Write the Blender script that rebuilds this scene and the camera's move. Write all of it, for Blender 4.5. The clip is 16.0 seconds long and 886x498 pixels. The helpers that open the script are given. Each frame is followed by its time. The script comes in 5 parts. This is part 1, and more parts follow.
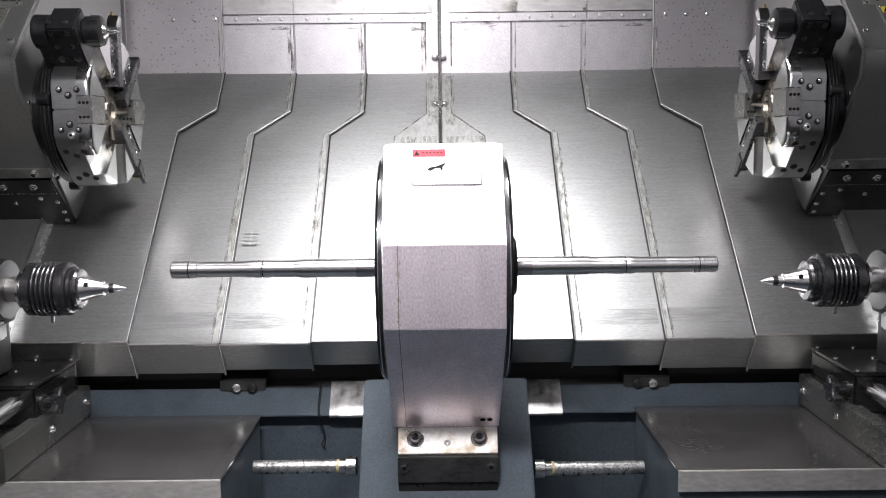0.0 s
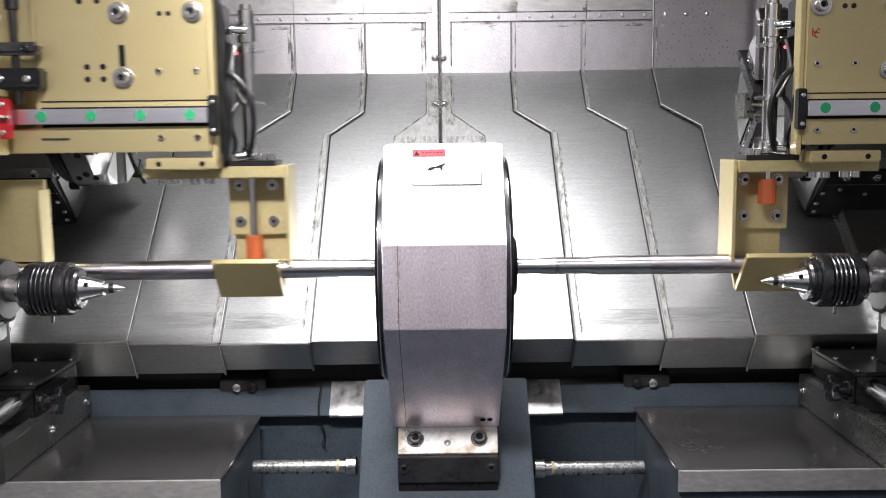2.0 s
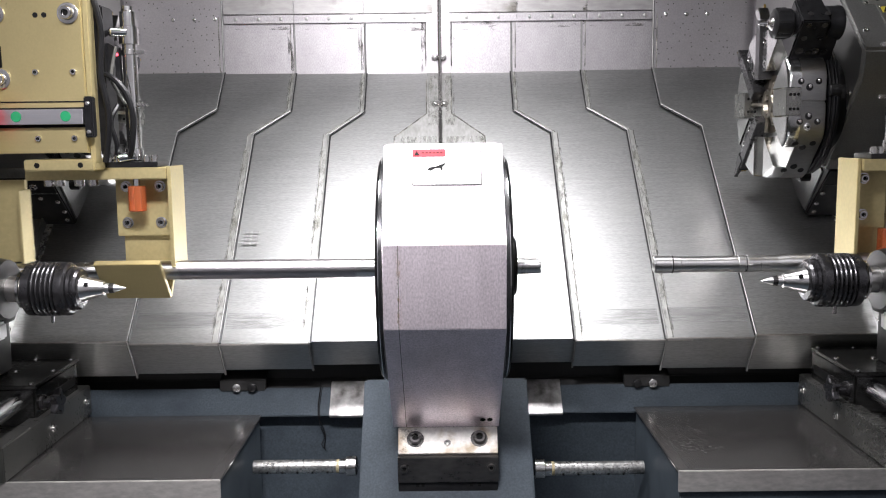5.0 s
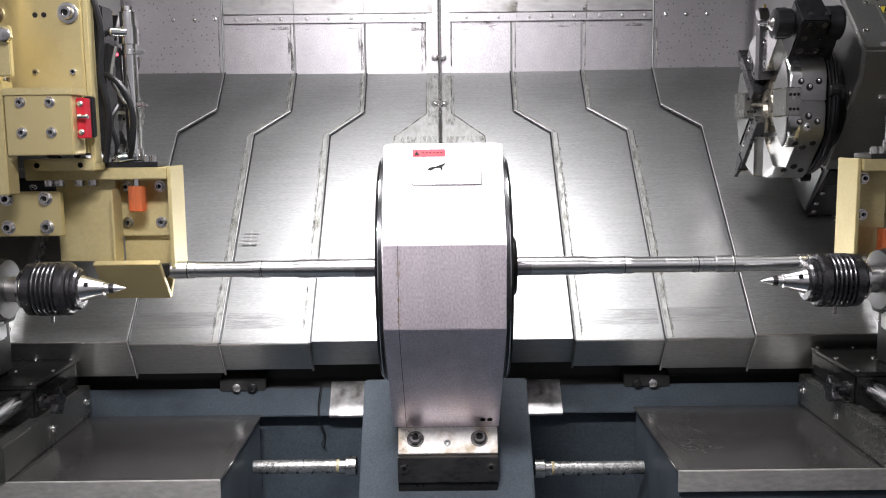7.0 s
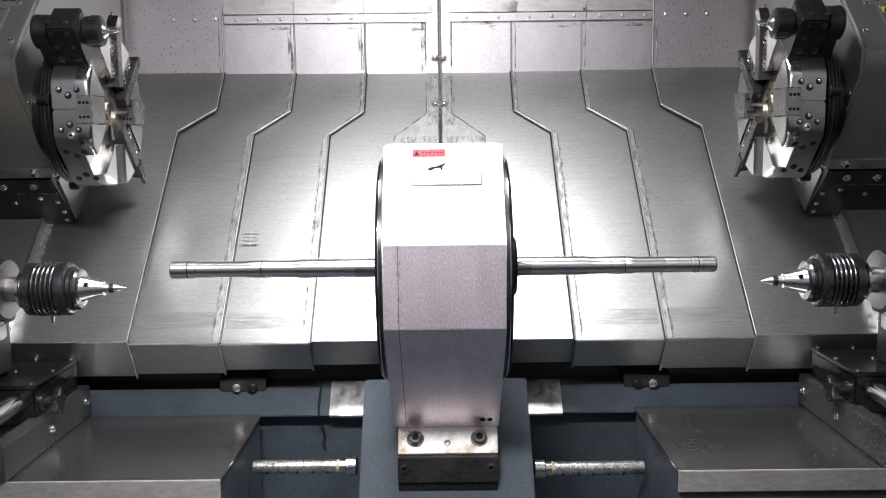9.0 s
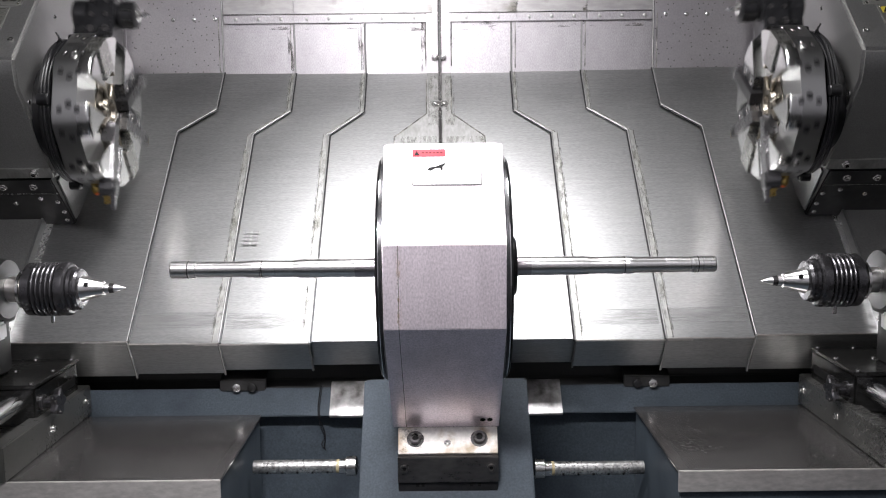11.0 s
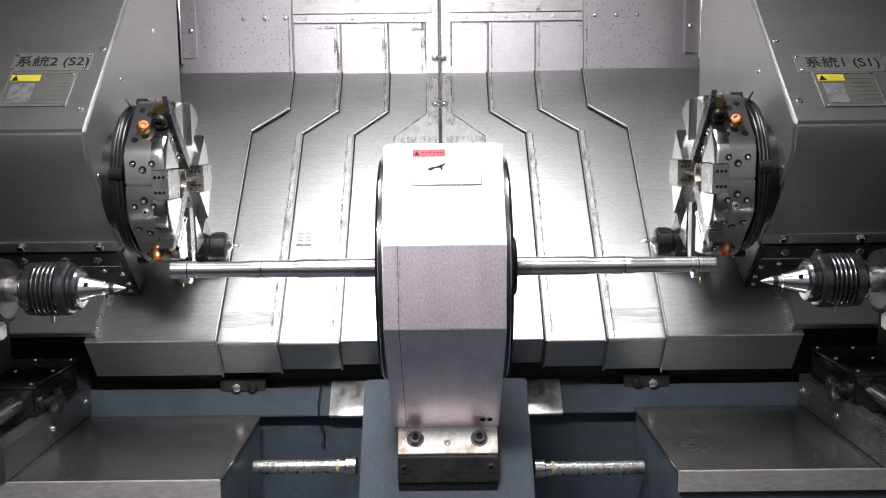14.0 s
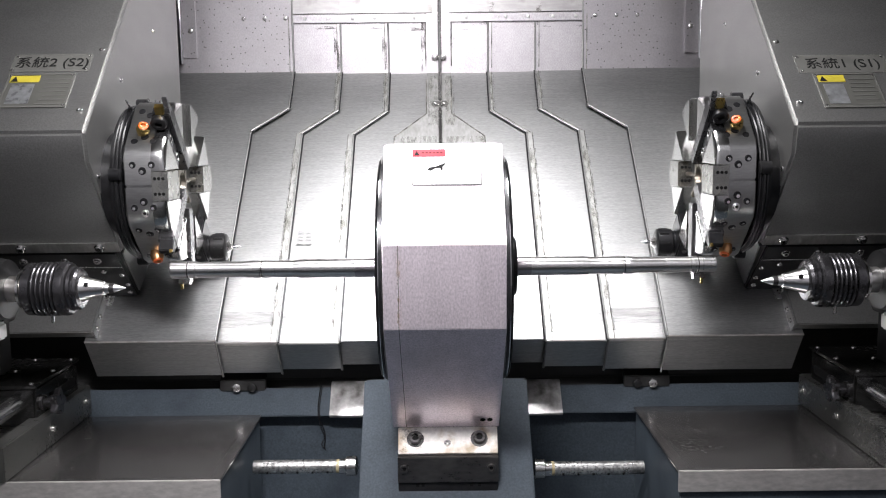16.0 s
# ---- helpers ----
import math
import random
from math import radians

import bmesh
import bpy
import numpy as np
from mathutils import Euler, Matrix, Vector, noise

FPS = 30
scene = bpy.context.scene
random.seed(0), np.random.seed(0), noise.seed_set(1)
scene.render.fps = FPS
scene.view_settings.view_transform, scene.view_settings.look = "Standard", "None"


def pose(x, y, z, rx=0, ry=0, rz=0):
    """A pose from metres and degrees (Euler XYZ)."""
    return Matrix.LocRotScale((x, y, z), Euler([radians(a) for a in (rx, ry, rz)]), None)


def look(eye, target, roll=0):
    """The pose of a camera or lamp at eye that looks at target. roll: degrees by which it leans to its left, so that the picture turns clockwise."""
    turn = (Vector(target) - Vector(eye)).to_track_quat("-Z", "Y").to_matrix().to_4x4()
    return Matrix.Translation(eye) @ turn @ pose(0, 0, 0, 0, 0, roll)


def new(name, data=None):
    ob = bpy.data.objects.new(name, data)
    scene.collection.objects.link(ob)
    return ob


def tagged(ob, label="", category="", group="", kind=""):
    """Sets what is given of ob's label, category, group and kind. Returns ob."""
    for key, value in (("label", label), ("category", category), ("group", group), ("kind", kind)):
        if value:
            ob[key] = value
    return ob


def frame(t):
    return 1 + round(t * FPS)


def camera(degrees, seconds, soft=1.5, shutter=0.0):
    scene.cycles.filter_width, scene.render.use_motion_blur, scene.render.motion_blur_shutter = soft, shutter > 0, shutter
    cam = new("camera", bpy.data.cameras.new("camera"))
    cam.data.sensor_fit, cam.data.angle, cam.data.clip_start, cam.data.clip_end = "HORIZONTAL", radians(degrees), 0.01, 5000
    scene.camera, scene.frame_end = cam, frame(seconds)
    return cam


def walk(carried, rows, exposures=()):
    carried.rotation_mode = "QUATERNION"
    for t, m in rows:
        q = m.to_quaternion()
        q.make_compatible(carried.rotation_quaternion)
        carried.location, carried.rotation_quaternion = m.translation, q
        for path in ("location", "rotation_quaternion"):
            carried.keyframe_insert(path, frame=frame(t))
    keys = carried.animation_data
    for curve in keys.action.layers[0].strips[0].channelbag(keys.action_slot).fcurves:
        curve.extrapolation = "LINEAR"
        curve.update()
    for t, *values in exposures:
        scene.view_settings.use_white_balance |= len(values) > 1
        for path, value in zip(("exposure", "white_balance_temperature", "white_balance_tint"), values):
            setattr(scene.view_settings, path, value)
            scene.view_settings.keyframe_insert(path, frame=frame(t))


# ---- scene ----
cam = camera(52.50, 16.0, soft=1.1, shutter=0.5)
EYE = pose(0.0, -1.63, 1.345, 82.6, 0, 0) @ pose(0, 0, 0, 0, 0, -0.65)
walk(cam, [(0.0, EYE), (16.0, EYE)])

# ---- world and lamps ----
world = bpy.data.worlds.new("workshop_air")
scene.world = world
world.use_nodes = True
world.node_tree.nodes["Background"].inputs[0].default_value = (0.95, 0.93, 1.0, 1)
world.node_tree.nodes["Background"].inputs[1].default_value = 0.56
scene.view_settings.exposure = 0.0


def area_lamp(name, eye, target, w, h, watts, color, spread=180):
    data = bpy.data.lights.new(name, "AREA")
    data.shape, data.size, data.size_y, data.energy, data.color = "RECTANGLE", w, h, watts, color
    data.spread = radians(spread)
    lamp = new(name, data)
    lamp.matrix_world = look(eye, target)
    return lamp


area_lamp("work_lamp", (0.0, -0.02, 2.26), (0.0, 0.10, 1.2), 0.62, 0.34, 18.0, (1.0, 0.98, 1.0), 135)
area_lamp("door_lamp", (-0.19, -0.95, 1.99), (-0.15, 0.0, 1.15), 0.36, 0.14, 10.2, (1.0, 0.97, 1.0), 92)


# ---- materials ----
def material(name, color, rough=0.5, metal=0.0, grain=0.06, scale=60.0, stretch=(1, 1, 1), bump=0.0, stain=0.0,
             stain_scale=5.0, stain_color=(0.1, 0.09, 0.08), rough_var=0.08, speck=0.0, transmission=0.0, coat=0.0, mottle=(0.35, 0.35, 1.0), mottle_scale=28.0, stain_lo=0.48, spec=0.5, mid_weight=0.22):
    m = bpy.data.materials.new(name)
    m.use_nodes = True
    nt = m.node_tree
    b = nt.nodes["Principled BSDF"]
    L, N = nt.links.new, nt.nodes.new
    b.inputs["Metallic"].default_value = metal
    b.inputs["Transmission Weight"].default_value = transmission
    b.inputs["Coat Weight"].default_value = coat
    b.inputs["Specular IOR Level"].default_value = 0.5 if metal > 0 else spec
    tc = N("ShaderNodeTexCoord")
    mp = N("ShaderNodeMapping")
    mp.inputs["Scale"].default_value = stretch
    L(tc.outputs["Object"], mp.inputs[0])
    fine = N("ShaderNodeTexNoise")
    fine.inputs["Scale"].default_value, fine.inputs["Detail"].default_value = scale, 6
    L(mp.outputs[0], fine.inputs["Vector"])
    broad = N("ShaderNodeTexNoise")
    broad.inputs["Scale"].default_value, broad.inputs["Detail"].default_value = stain_scale, 5
    L(tc.outputs["Object"], broad.inputs["Vector"])
    ramp = N("ShaderNodeMapRange")
    ramp.inputs[1].default_value, ramp.inputs[2].default_value = 0.3, 0.7
    ramp.inputs[3].default_value, ramp.inputs[4].default_value = 1 - grain * 2, 1 + grain
    mp2 = N("ShaderNodeMapping")
    mp2.inputs["Scale"].default_value = mottle
    L(tc.outputs["Object"], mp2.inputs[0])
    mid = N("ShaderNodeTexNoise")
    mid.inputs["Scale"].default_value, mid.inputs["Detail"].default_value = mottle_scale, 8
    L(mp2.outputs[0], mid.inputs["Vector"])
    both = N("ShaderNodeMix")
    both.inputs[0].default_value = mid_weight
    L(fine.outputs["Fac"], both.inputs[2])
    L(mid.outputs["Fac"], both.inputs[3])
    ramp.inputs[1].default_value, ramp.inputs[2].default_value = 0.36, 0.64
    L(both.outputs[0], ramp.inputs[0])
    mul = N("ShaderNodeMix")
    mul.data_type, mul.blend_type = "RGBA", "MULTIPLY"
    mul.inputs[0].default_value = 1
    mul.inputs[6].default_value = (*color, 1)
    L(ramp.outputs[0], mul.inputs[7])
    out = mul.outputs[2]
    if stain > 0:
        sr = N("ShaderNodeMapRange")
        sr.inputs[1].default_value, sr.inputs[2].default_value, sr.inputs[4].default_value = stain_lo, stain_lo + 0.22, stain
        L(broad.outputs["Fac"], sr.inputs[0])
        mx = N("ShaderNodeMix")
        mx.data_type = "RGBA"
        mx.inputs[7].default_value = (*stain_color, 1)
        L(sr.outputs[0], mx.inputs[0])
        L(out, mx.inputs[6])
        out = mx.outputs[2]
    if speck > 0:
        vo = N("ShaderNodeTexVoronoi")
        vo.voronoi_dimensions = "2D"
        vo.inputs["Scale"].default_value = 62
        upright = N("ShaderNodeMapping")
        upright.inputs["Rotation"].default_value = (math.pi / 2, 0, 0)
        L(tc.outputs["Object"], upright.inputs[0])
        L(upright.outputs[0], vo.inputs["Vector"])
        vr = N("ShaderNodeMapRange")
        vr.inputs[1].default_value, vr.inputs[2].default_value = 0.06, 0.11
        vr.inputs[3].default_value, vr.inputs[4].default_value = speck, 0
        L(vo.outputs["Distance"], vr.inputs[0])
        pick = N("ShaderNodeMath")
        pick.operation = "GREATER_THAN"
        pick.inputs[1].default_value = 0.60
        L(vo.outputs["Color"], pick.inputs[0])
        few = N("ShaderNodeMath")
        few.operation = "MULTIPLY"
        L(vr.outputs[0], few.inputs[0])
        L(pick.outputs[0], few.inputs[1])
        ms = N("ShaderNodeMix")
        ms.data_type = "RGBA"
        ms.inputs[7].default_value = (0.05, 0.045, 0.04, 1)
        L(few.outputs[0], ms.inputs[0])
        L(out, ms.inputs[6])
        out = ms.outputs[2]
    L(out, b.inputs["Base Color"])
    rr = N("ShaderNodeMapRange")
    rr.inputs[1].default_value, rr.inputs[2].default_value = 0.3, 0.7
    rr.inputs[3].default_value, rr.inputs[4].default_value = max(0.03, rough - rough_var), rough + rough_var
    mixn = N("ShaderNodeMix")
    mixn.inputs[0].default_value = 0.5
    L(fine.outputs["Fac"], mixn.inputs[2])
    L(broad.outputs["Fac"], mixn.inputs[3])
    L(mixn.outputs[0], rr.inputs[0])
    L(rr.outputs[0], b.inputs["Roughness"])
    if bump > 0:
        bp = N("ShaderNodeBump")
        bp.inputs["Strength"].default_value, bp.inputs["Distance"].default_value = bump, 0.001
        L(fine.outputs["Fac"], bp.inputs["Height"])
        L(bp.outputs[0], b.inputs["Normal"])
    return m


COVER = material("brushed_cover_steel", (0.47, 0.475, 0.473), 0.40, 1.0, 0.10, 560, (0.16, 1, 1), 0.08, 0.35, 5, (0.36, 0.36, 0.355), rough_var=0.05, mottle=(0.08, 1.2, 1.2), mottle_scale=170, mid_weight=0.30)
GRIME = material("dried_coolant_grime", (0.34, 0.335, 0.31), 0.5, 0.7, 0.15, 200, (1, 1, 1), 0.1, 0.95, 45, (0.035, 0.034, 0.03), stain_lo=0.42)
WALLM = material("wall_sheet_steel", (0.43, 0.415, 0.43), 0.46, 1.0, 0.11, 420, (1, 1, 0.5), 0.05, 0.35, 7, (0.33, 0.31, 0.325), rough_var=0.05, mottle=(1.2, 1, 0.6), mottle_scale=40)
SPLASH = material("coolant_stained_sheet", (0.37, 0.355, 0.37), 0.46, 1.0, 0.05, 300, (1, 1, 1), 0.06, 0.35, 6, (0.28, 0.265, 0.26), speck=1.0, rough_var=0.05)
HOOD = material("carriage_hood_steel", (0.34, 0.34, 0.332), 0.40, 0.85, 0.09, 380, (1, 1, 1), 0.06, 0.3, 3, (0.26, 0.26, 0.25))
HOUSING = material("ground_housing_steel", (0.93, 0.84, 0.905), 0.38, 0.84, 0.11, 330, (1, 1, 0.6), 0.12, 0.30, 9, (0.55, 0.51, 0.53), rough_var=0.06, mottle=(1.2, 1.0, 0.25), mottle_scale=26, mid_weight=0.3)
STEEL = material("machined_steel", (0.62, 0.61, 0.60), 0.24, 1.0, 0.05, 120, (1, 1, 1), 0.05, 0.15, 9, (0.4, 0.4, 0.4))
SHAFTM = material("turned_shaft_steel", (0.80, 0.79, 0.785), 0.29, 1.0, 0.02, 220, (1, 0.02, 0.02), 0.01, rough_var=0.03)
FORGED = material("dull_forged_steel", (0.58, 0.545, 0.57), 0.40, 1.0, 0.08, 200, (0.2, 1, 1), 0.06, 0.3, 12, (0.4, 0.38, 0.39))
for turned in (SHAFTM, FORGED):
    bsdf = turned.node_tree.nodes["Principled BSDF"]
    bsdf.inputs["Anisotropic"].default_value, bsdf.inputs["Anisotropic Rotation"].default_value = 0.65, 0.25
    groove = turned.node_tree.nodes.new("ShaderNodeTangent")
    groove.direction_type, groove.axis = "RADIAL", "X"
    turned.node_tree.links.new(groove.outputs[0], bsdf.inputs["Tangent"])
SCREW = material("plated_screw", (0.70, 0.69, 0.68), 0.22, 1.0, 0.04, 120)
OXIDE = material("worn_oxide_steel", (0.12, 0.115, 0.115), 0.30, 0.9, 0.10, 160, (0.3, 1, 1), 0.06, 0.5, 14, (0.25, 0.24, 0.23))
CHROME = material("chrome", (0.75, 0.75, 0.76), 0.10, 1.0, 0.02, 60)
ALLOY = material("silver_aluminium", (0.78, 0.78, 0.77), 0.28, 0.88, 0.04, 120)
TRAY = material("worn_tray_steel", (0.31, 0.30, 0.295), 0.22, 0.92, 0.04, 420, (0.25, 1, 1), 0.02, 0.5, 4, (0.21, 0.20, 0.19), rough_var=0.08)
BRIGHT = material("bright_ground_steel", (0.74, 0.72, 0.70), 0.34, 1.0, 0.06, 70, (1, 1, 1), 0.06, 0.35, 16, (0.25, 0.2, 0.16))
GOLD = material("champagne_anodised_plate", (0.58, 0.485, 0.25), 0.34, 0.62, 0.02, 300, (1, 1, 1), 0.02, 0.15, 5, (0.44, 0.365, 0.17))
GOLD_EDGE = material("pale_anodised_edge", (0.54, 0.455, 0.235), 0.38, 0.5, 0.04, 150)
BLACK = material("black_oxide_steel", (0.022, 0.022, 0.024), 0.34, 0.55, 0.15, 80, (1, 1, 1), 0.08, 0.4, 8, (0.05, 0.048, 0.045))
DARK = material("dark_saddle_steel", (0.032, 0.032, 0.033), 0.36, 0.7, 0.12, 60, (1, 1, 1), 0.06, 0.4, 9, (0.09, 0.088, 0.085))
RUBBER = material("black_rubber", (0.012, 0.012, 0.013), 0.33, 0.0, 0.1, 70, spec=0.3)
PAINT = material("blue_grey_machine_paint", (0.060, 0.075, 0.090), 0.58, 0.0, 0.12, 260, (1, 1, 1), 0.20, 0.7, 8, (0.030, 0.038, 0.050), spec=0.15)
# near-black: clamp iron, and painted shade in the gap below the covers
VOID = material("black_iron_and_shade", (0.02, 0.02, 0.02), 0.55, 0.2, 0.1, 30)
ORANGE = material("orange_urethane", (0.85, 0.24, 0.09), 0.16, 0.0, 0.0, 60, rough_var=0.02, transmission=0.65)
RED = material("red_enamel", (0.36, 0.008, 0.020), 0.4, 0.0, 0.05, 60)
GREEN = material("green_cap_plastic", (0.02, 0.32, 0.13), 0.4, 0.0, 0.05, 60)
YELLOW = material("yellow_caution_print", (0.47, 0.39, 0.04), 0.45)
TUBE = material("polished_cylinder_tube", (0.80, 0.79, 0.78), 0.16, 1.0, 0.02, 90, rough_var=0.03)
PICTO = material("grey_print", (0.16, 0.165, 0.17), 0.3, 0.1, 0.2, 90)
CARD = material("glossy_dark_card", (0.11, 0.11, 0.10), 0.10, 0.2, 0.05, 30)
LABEL = material("label_film", (0.22, 0.22, 0.205), 0.16, 0.5, 0.05, 30)
PALE = material("white_enamel", (0.80, 0.79, 0.78), 0.4, 0.0, 0.03, 90)
INK = material("black_print", (0.012, 0.012, 0.012), 0.6, spec=0.08)
FLANGE = material("bare_flange_steel", (0.86, 0.83, 0.79), 0.50, 0.10, 0.06, 140, (1, 1, 1), 0.06, 0.75, 30, (0.36, 0.25, 0.12))
EDGE = material("worn_sheet_edge", (0.50, 0.48, 0.46), 0.38, 0.35, 0.10, 160, (0.4, 1, 1), 0.06, 0.4, 10, (0.28, 0.26, 0.25))
SPOTTED = material("spotted_plated_tube", (0.52, 0.52, 0.51), 0.30, 0.85, 0.25, 180, (1, 1, 1), 0.06, 0.8, 40, (0.10, 0.10, 0.10))
DISC = material("turret_disc_steel", (0.40, 0.40, 0.395), 0.33, 1.0, 0.05, 300, (0.2, 1, 1), 0.02, rough_var=0.03)
POLISHED = material("polished_black_oxide", (0.085, 0.083, 0.088), 0.28, 0.85, 0.10, 90, (1, 1, 1), 0.03, rough_var=0.04)
RAILM = material("ground_rail_steel", (0.86, 0.85, 0.88), 0.32, 1.0, 0.02, 200, (0.1, 1, 1), 0.0, rough_var=0.03)
COPPER = material("copper_nozzle", (0.58, 0.31, 0.15), 0.34, 1.0, 0.06, 90)
BRASS = material("gold_coated_carbide", (0.46, 0.33, 0.11), 0.30, 1.0, 0.05, 90)
CLEAR = material("milky_manifold_steel", (0.33, 0.33, 0.31), 0.26, 0.9, 0.08, 50)
SPACER = material("bright_wedge_steel", (0.60, 0.60, 0.59), 0.17, 1.0, 0.04, 120, rough_var=0.02)
SHANK = material("dark_tool_steel", (0.13, 0.128, 0.132), 0.30, 0.9, 0.08, 140, (1, 1, 1), 0.04, 0.3, 14, (0.10, 0.10, 0.10))
WEDGE = material("dark_wedge", (0.14, 0.14, 0.145), 0.24, 0.9, 0.06, 140, (1, 1, 1), 0.03)
HUB = material("bronze_stained_hub", (0.22, 0.20, 0.165), 0.32, 0.9, 0.15, 90, (1, 1, 1), 0.06, 0.7, 40, (0.12, 0.09, 0.06))
SEAL = material("orange_seal", (0.72, 0.13, 0.02), 0.35, 0.0, 0.04, 60)
MARK = material("dull_rubbed_mark", (0.36, 0.36, 0.36), 0.55, 1.0, 0.10, 200)
STAINED = material("coolant_marked_strip", (0.38, 0.37, 0.37), 0.46, 0.9, 0.08, 120, (0.3, 1, 1), 0.05, 0.85, 17, (0.12, 0.11, 0.09), stain_lo=0.52)
SUPPORT = material("oiled_dark_steel", (0.060, 0.060, 0.058), 0.24, 0.85, 0.05, 200, (0.3, 1, 1), 0.015, 0.3, 5, (0.09, 0.088, 0.084))
PLATE = material("grey_wiped_plate", (0.20, 0.20, 0.19), 0.30, 0.8, 0.05, 180, (0.3, 1, 1), 0.02, 0.3, 6, (0.13, 0.13, 0.12))
BARM = material("hard_chromed_bar", (0.62, 0.62, 0.63), 0.20, 1.0, 0.03, 160)
BAND = material("rubbed_edge_band", (0.49, 0.49, 0.48), 0.44, 1.0, 0.08, 200, (1, 0.3, 0.3), 0.08, 0.8, 20, (0.26, 0.26, 0.235))
RIDGE = material("marked_ridge_sheet", (0.33, 0.33, 0.325), 0.55, 1.0, 0.10, 160, (1, 0.4, 0.4), 0.08, 0.6, 26, (0.24, 0.24, 0.23))
GUIDE = material("worn_guide_steel", (0.52, 0.51, 0.505), 0.36, 1.0, 0.08, 120, (1, 1, 1), 0.05, 0.95, 18, (0.06, 0.055, 0.05), stain_lo=0.42)
PLASTER = material("workshop_wall_paint", (0.78, 0.77, 0.79), 0.7, 0.0, 0.05, 3)
CONCRETE = material("concrete_floor", (0.13, 0.13, 0.125), 0.6, 0.0, 0.08, 6, stain=0.4, stain_color=(0.12, 0.12, 0.12))
GLOW = bpy.data.materials.new("lamp_diffuser")
GLOW.use_nodes = True
GLOW.node_tree.nodes["Principled BSDF"].inputs["Emission Color"].default_value = (1, 0.98, 0.99, 1)
GLOW.node_tree.nodes["Principled BSDF"].inputs["Emission Strength"].default_value = 4.0
LED = bpy.data.materials.new("red_indicator")
LED.use_nodes = True
LED.node_tree.nodes["Principled BSDF"].inputs["Base Color"].default_value = (0.9, 0.05, 0.08, 1)
LED.node_tree.nodes["Principled BSDF"].inputs["Emission Color"].default_value = (1, 0.08, 0.12, 1)
LED.node_tree.nodes["Principled BSDF"].inputs["Emission Strength"].default_value = 3.0



def film(name, color, scale, stretch, lo, hi, strength):
    """A patchy dried film: bare where its noise is low, covering where it is high."""
    m = material(name, color, 0.55, 0.0, 0.15, 160)
    nt = m.node_tree
    b = nt.nodes["Principled BSDF"]
    tc = nt.nodes.new("ShaderNodeTexCoord")
    mp = nt.nodes.new("ShaderNodeMapping")
    mp.inputs["Scale"].default_value = stretch
    no = nt.nodes.new("ShaderNodeTexNoise")
    no.inputs["Scale"].default_value, no.inputs["Detail"].default_value, no.inputs["Roughness"].default_value = scale, 9, 0.7
    rg = nt.nodes.new("ShaderNodeMapRange")
    rg.inputs[1].default_value, rg.inputs[2].default_value, rg.inputs[4].default_value = lo, hi, strength
    nt.links.new(tc.outputs["Object"], mp.inputs[0])
    nt.links.new(mp.outputs[0], no.inputs["Vector"])
    nt.links.new(no.outputs["Fac"], rg.inputs[0])
    nt.links.new(rg.outputs[0], b.inputs["Alpha"])
    return m


DRIP = film("dried_coolant_drips", (0.06, 0.055, 0.045), 42, (1.6, 1, 0.35), 0.52, 0.66, 0.42)
SMEAR = film("brown_oil_smear", (0.08, 0.065, 0.045), 44, (0.45, 1, 1.6), 0.54, 0.70, 0.60)
SLUDGE = film("grey_sludge", (0.20, 0.20, 0.17), 95, (1.4, 0.35, 0.35), 0.46, 0.66, 0.30)
HAZE = film("dull_rubbed_haze", (0.24, 0.24, 0.235), 120, (0.12, 1.2, 1.2), 0.34, 0.66, 0.22)
RUST = film("yellow_brown_rust", (0.30, 0.17, 0.06), 90, (1.2, 1, 0.8), 0.50, 0.70, 0.34)
SPLATTER = film("dried_water_spots", (0.42, 0.42, 0.43), 240, (1, 1, 1), 0.60, 0.70, 0.22)

# ---- building helpers ----
ORIGIN = {}


def thing(name, at, label, category, group="", kind=""):
    """An empty at a thing's base; its parts are written in world places."""
    ob = new(name)
    ob.empty_display_size = 0.05
    ob.location = at
    ORIGIN[ob] = Vector(at)
    return tagged(ob, label, category, group, kind)


def part(name, bm, mat, parent, label="", at=None, smooth=True):
    """Links a bmesh, written in world places, as one mesh under a thing or a part."""
    o = Vector(at) if at is not None else ORIGIN[parent]
    bmesh.ops.recalc_face_normals(bm, faces=bm.faces)
    bmesh.ops.translate(bm, vec=-o, verts=bm.verts)
    me = bpy.data.meshes.new(name)
    bm.to_mesh(me)
    bm.free()
    me.materials.append(mat)
    if smooth:
        for p in me.polygons:
            p.use_smooth = True
        me.set_sharp_from_angle(angle=radians(32))
    ob = new(name, me)
    ob.parent = parent
    ob.location = o - ORIGIN[parent]
    ORIGIN[ob] = o
    return tagged(ob, label)


def setting(name, bm, mat, label, category, kind="structure"):
    bmesh.ops.recalc_face_normals(bm, faces=bm.faces)
    me = bpy.data.meshes.new(name)
    bm.to_mesh(me)
    bm.free()
    me.materials.append(mat)
    ob = new(name, me)
    ORIGIN[ob] = Vector((0, 0, 0))
    return tagged(ob, label, category, "", kind)


def soften(bm, verts, bevel, segments=2):
    if bevel > 0:
        edges = {e for v in verts for e in v.link_edges if len(e.link_faces) == 2 and e.calc_face_angle(0) > 0.5}
        bmesh.ops.bevel(bm, geom=list(edges), offset=bevel, segments=segments, affect="EDGES", clamp_overlap=True)


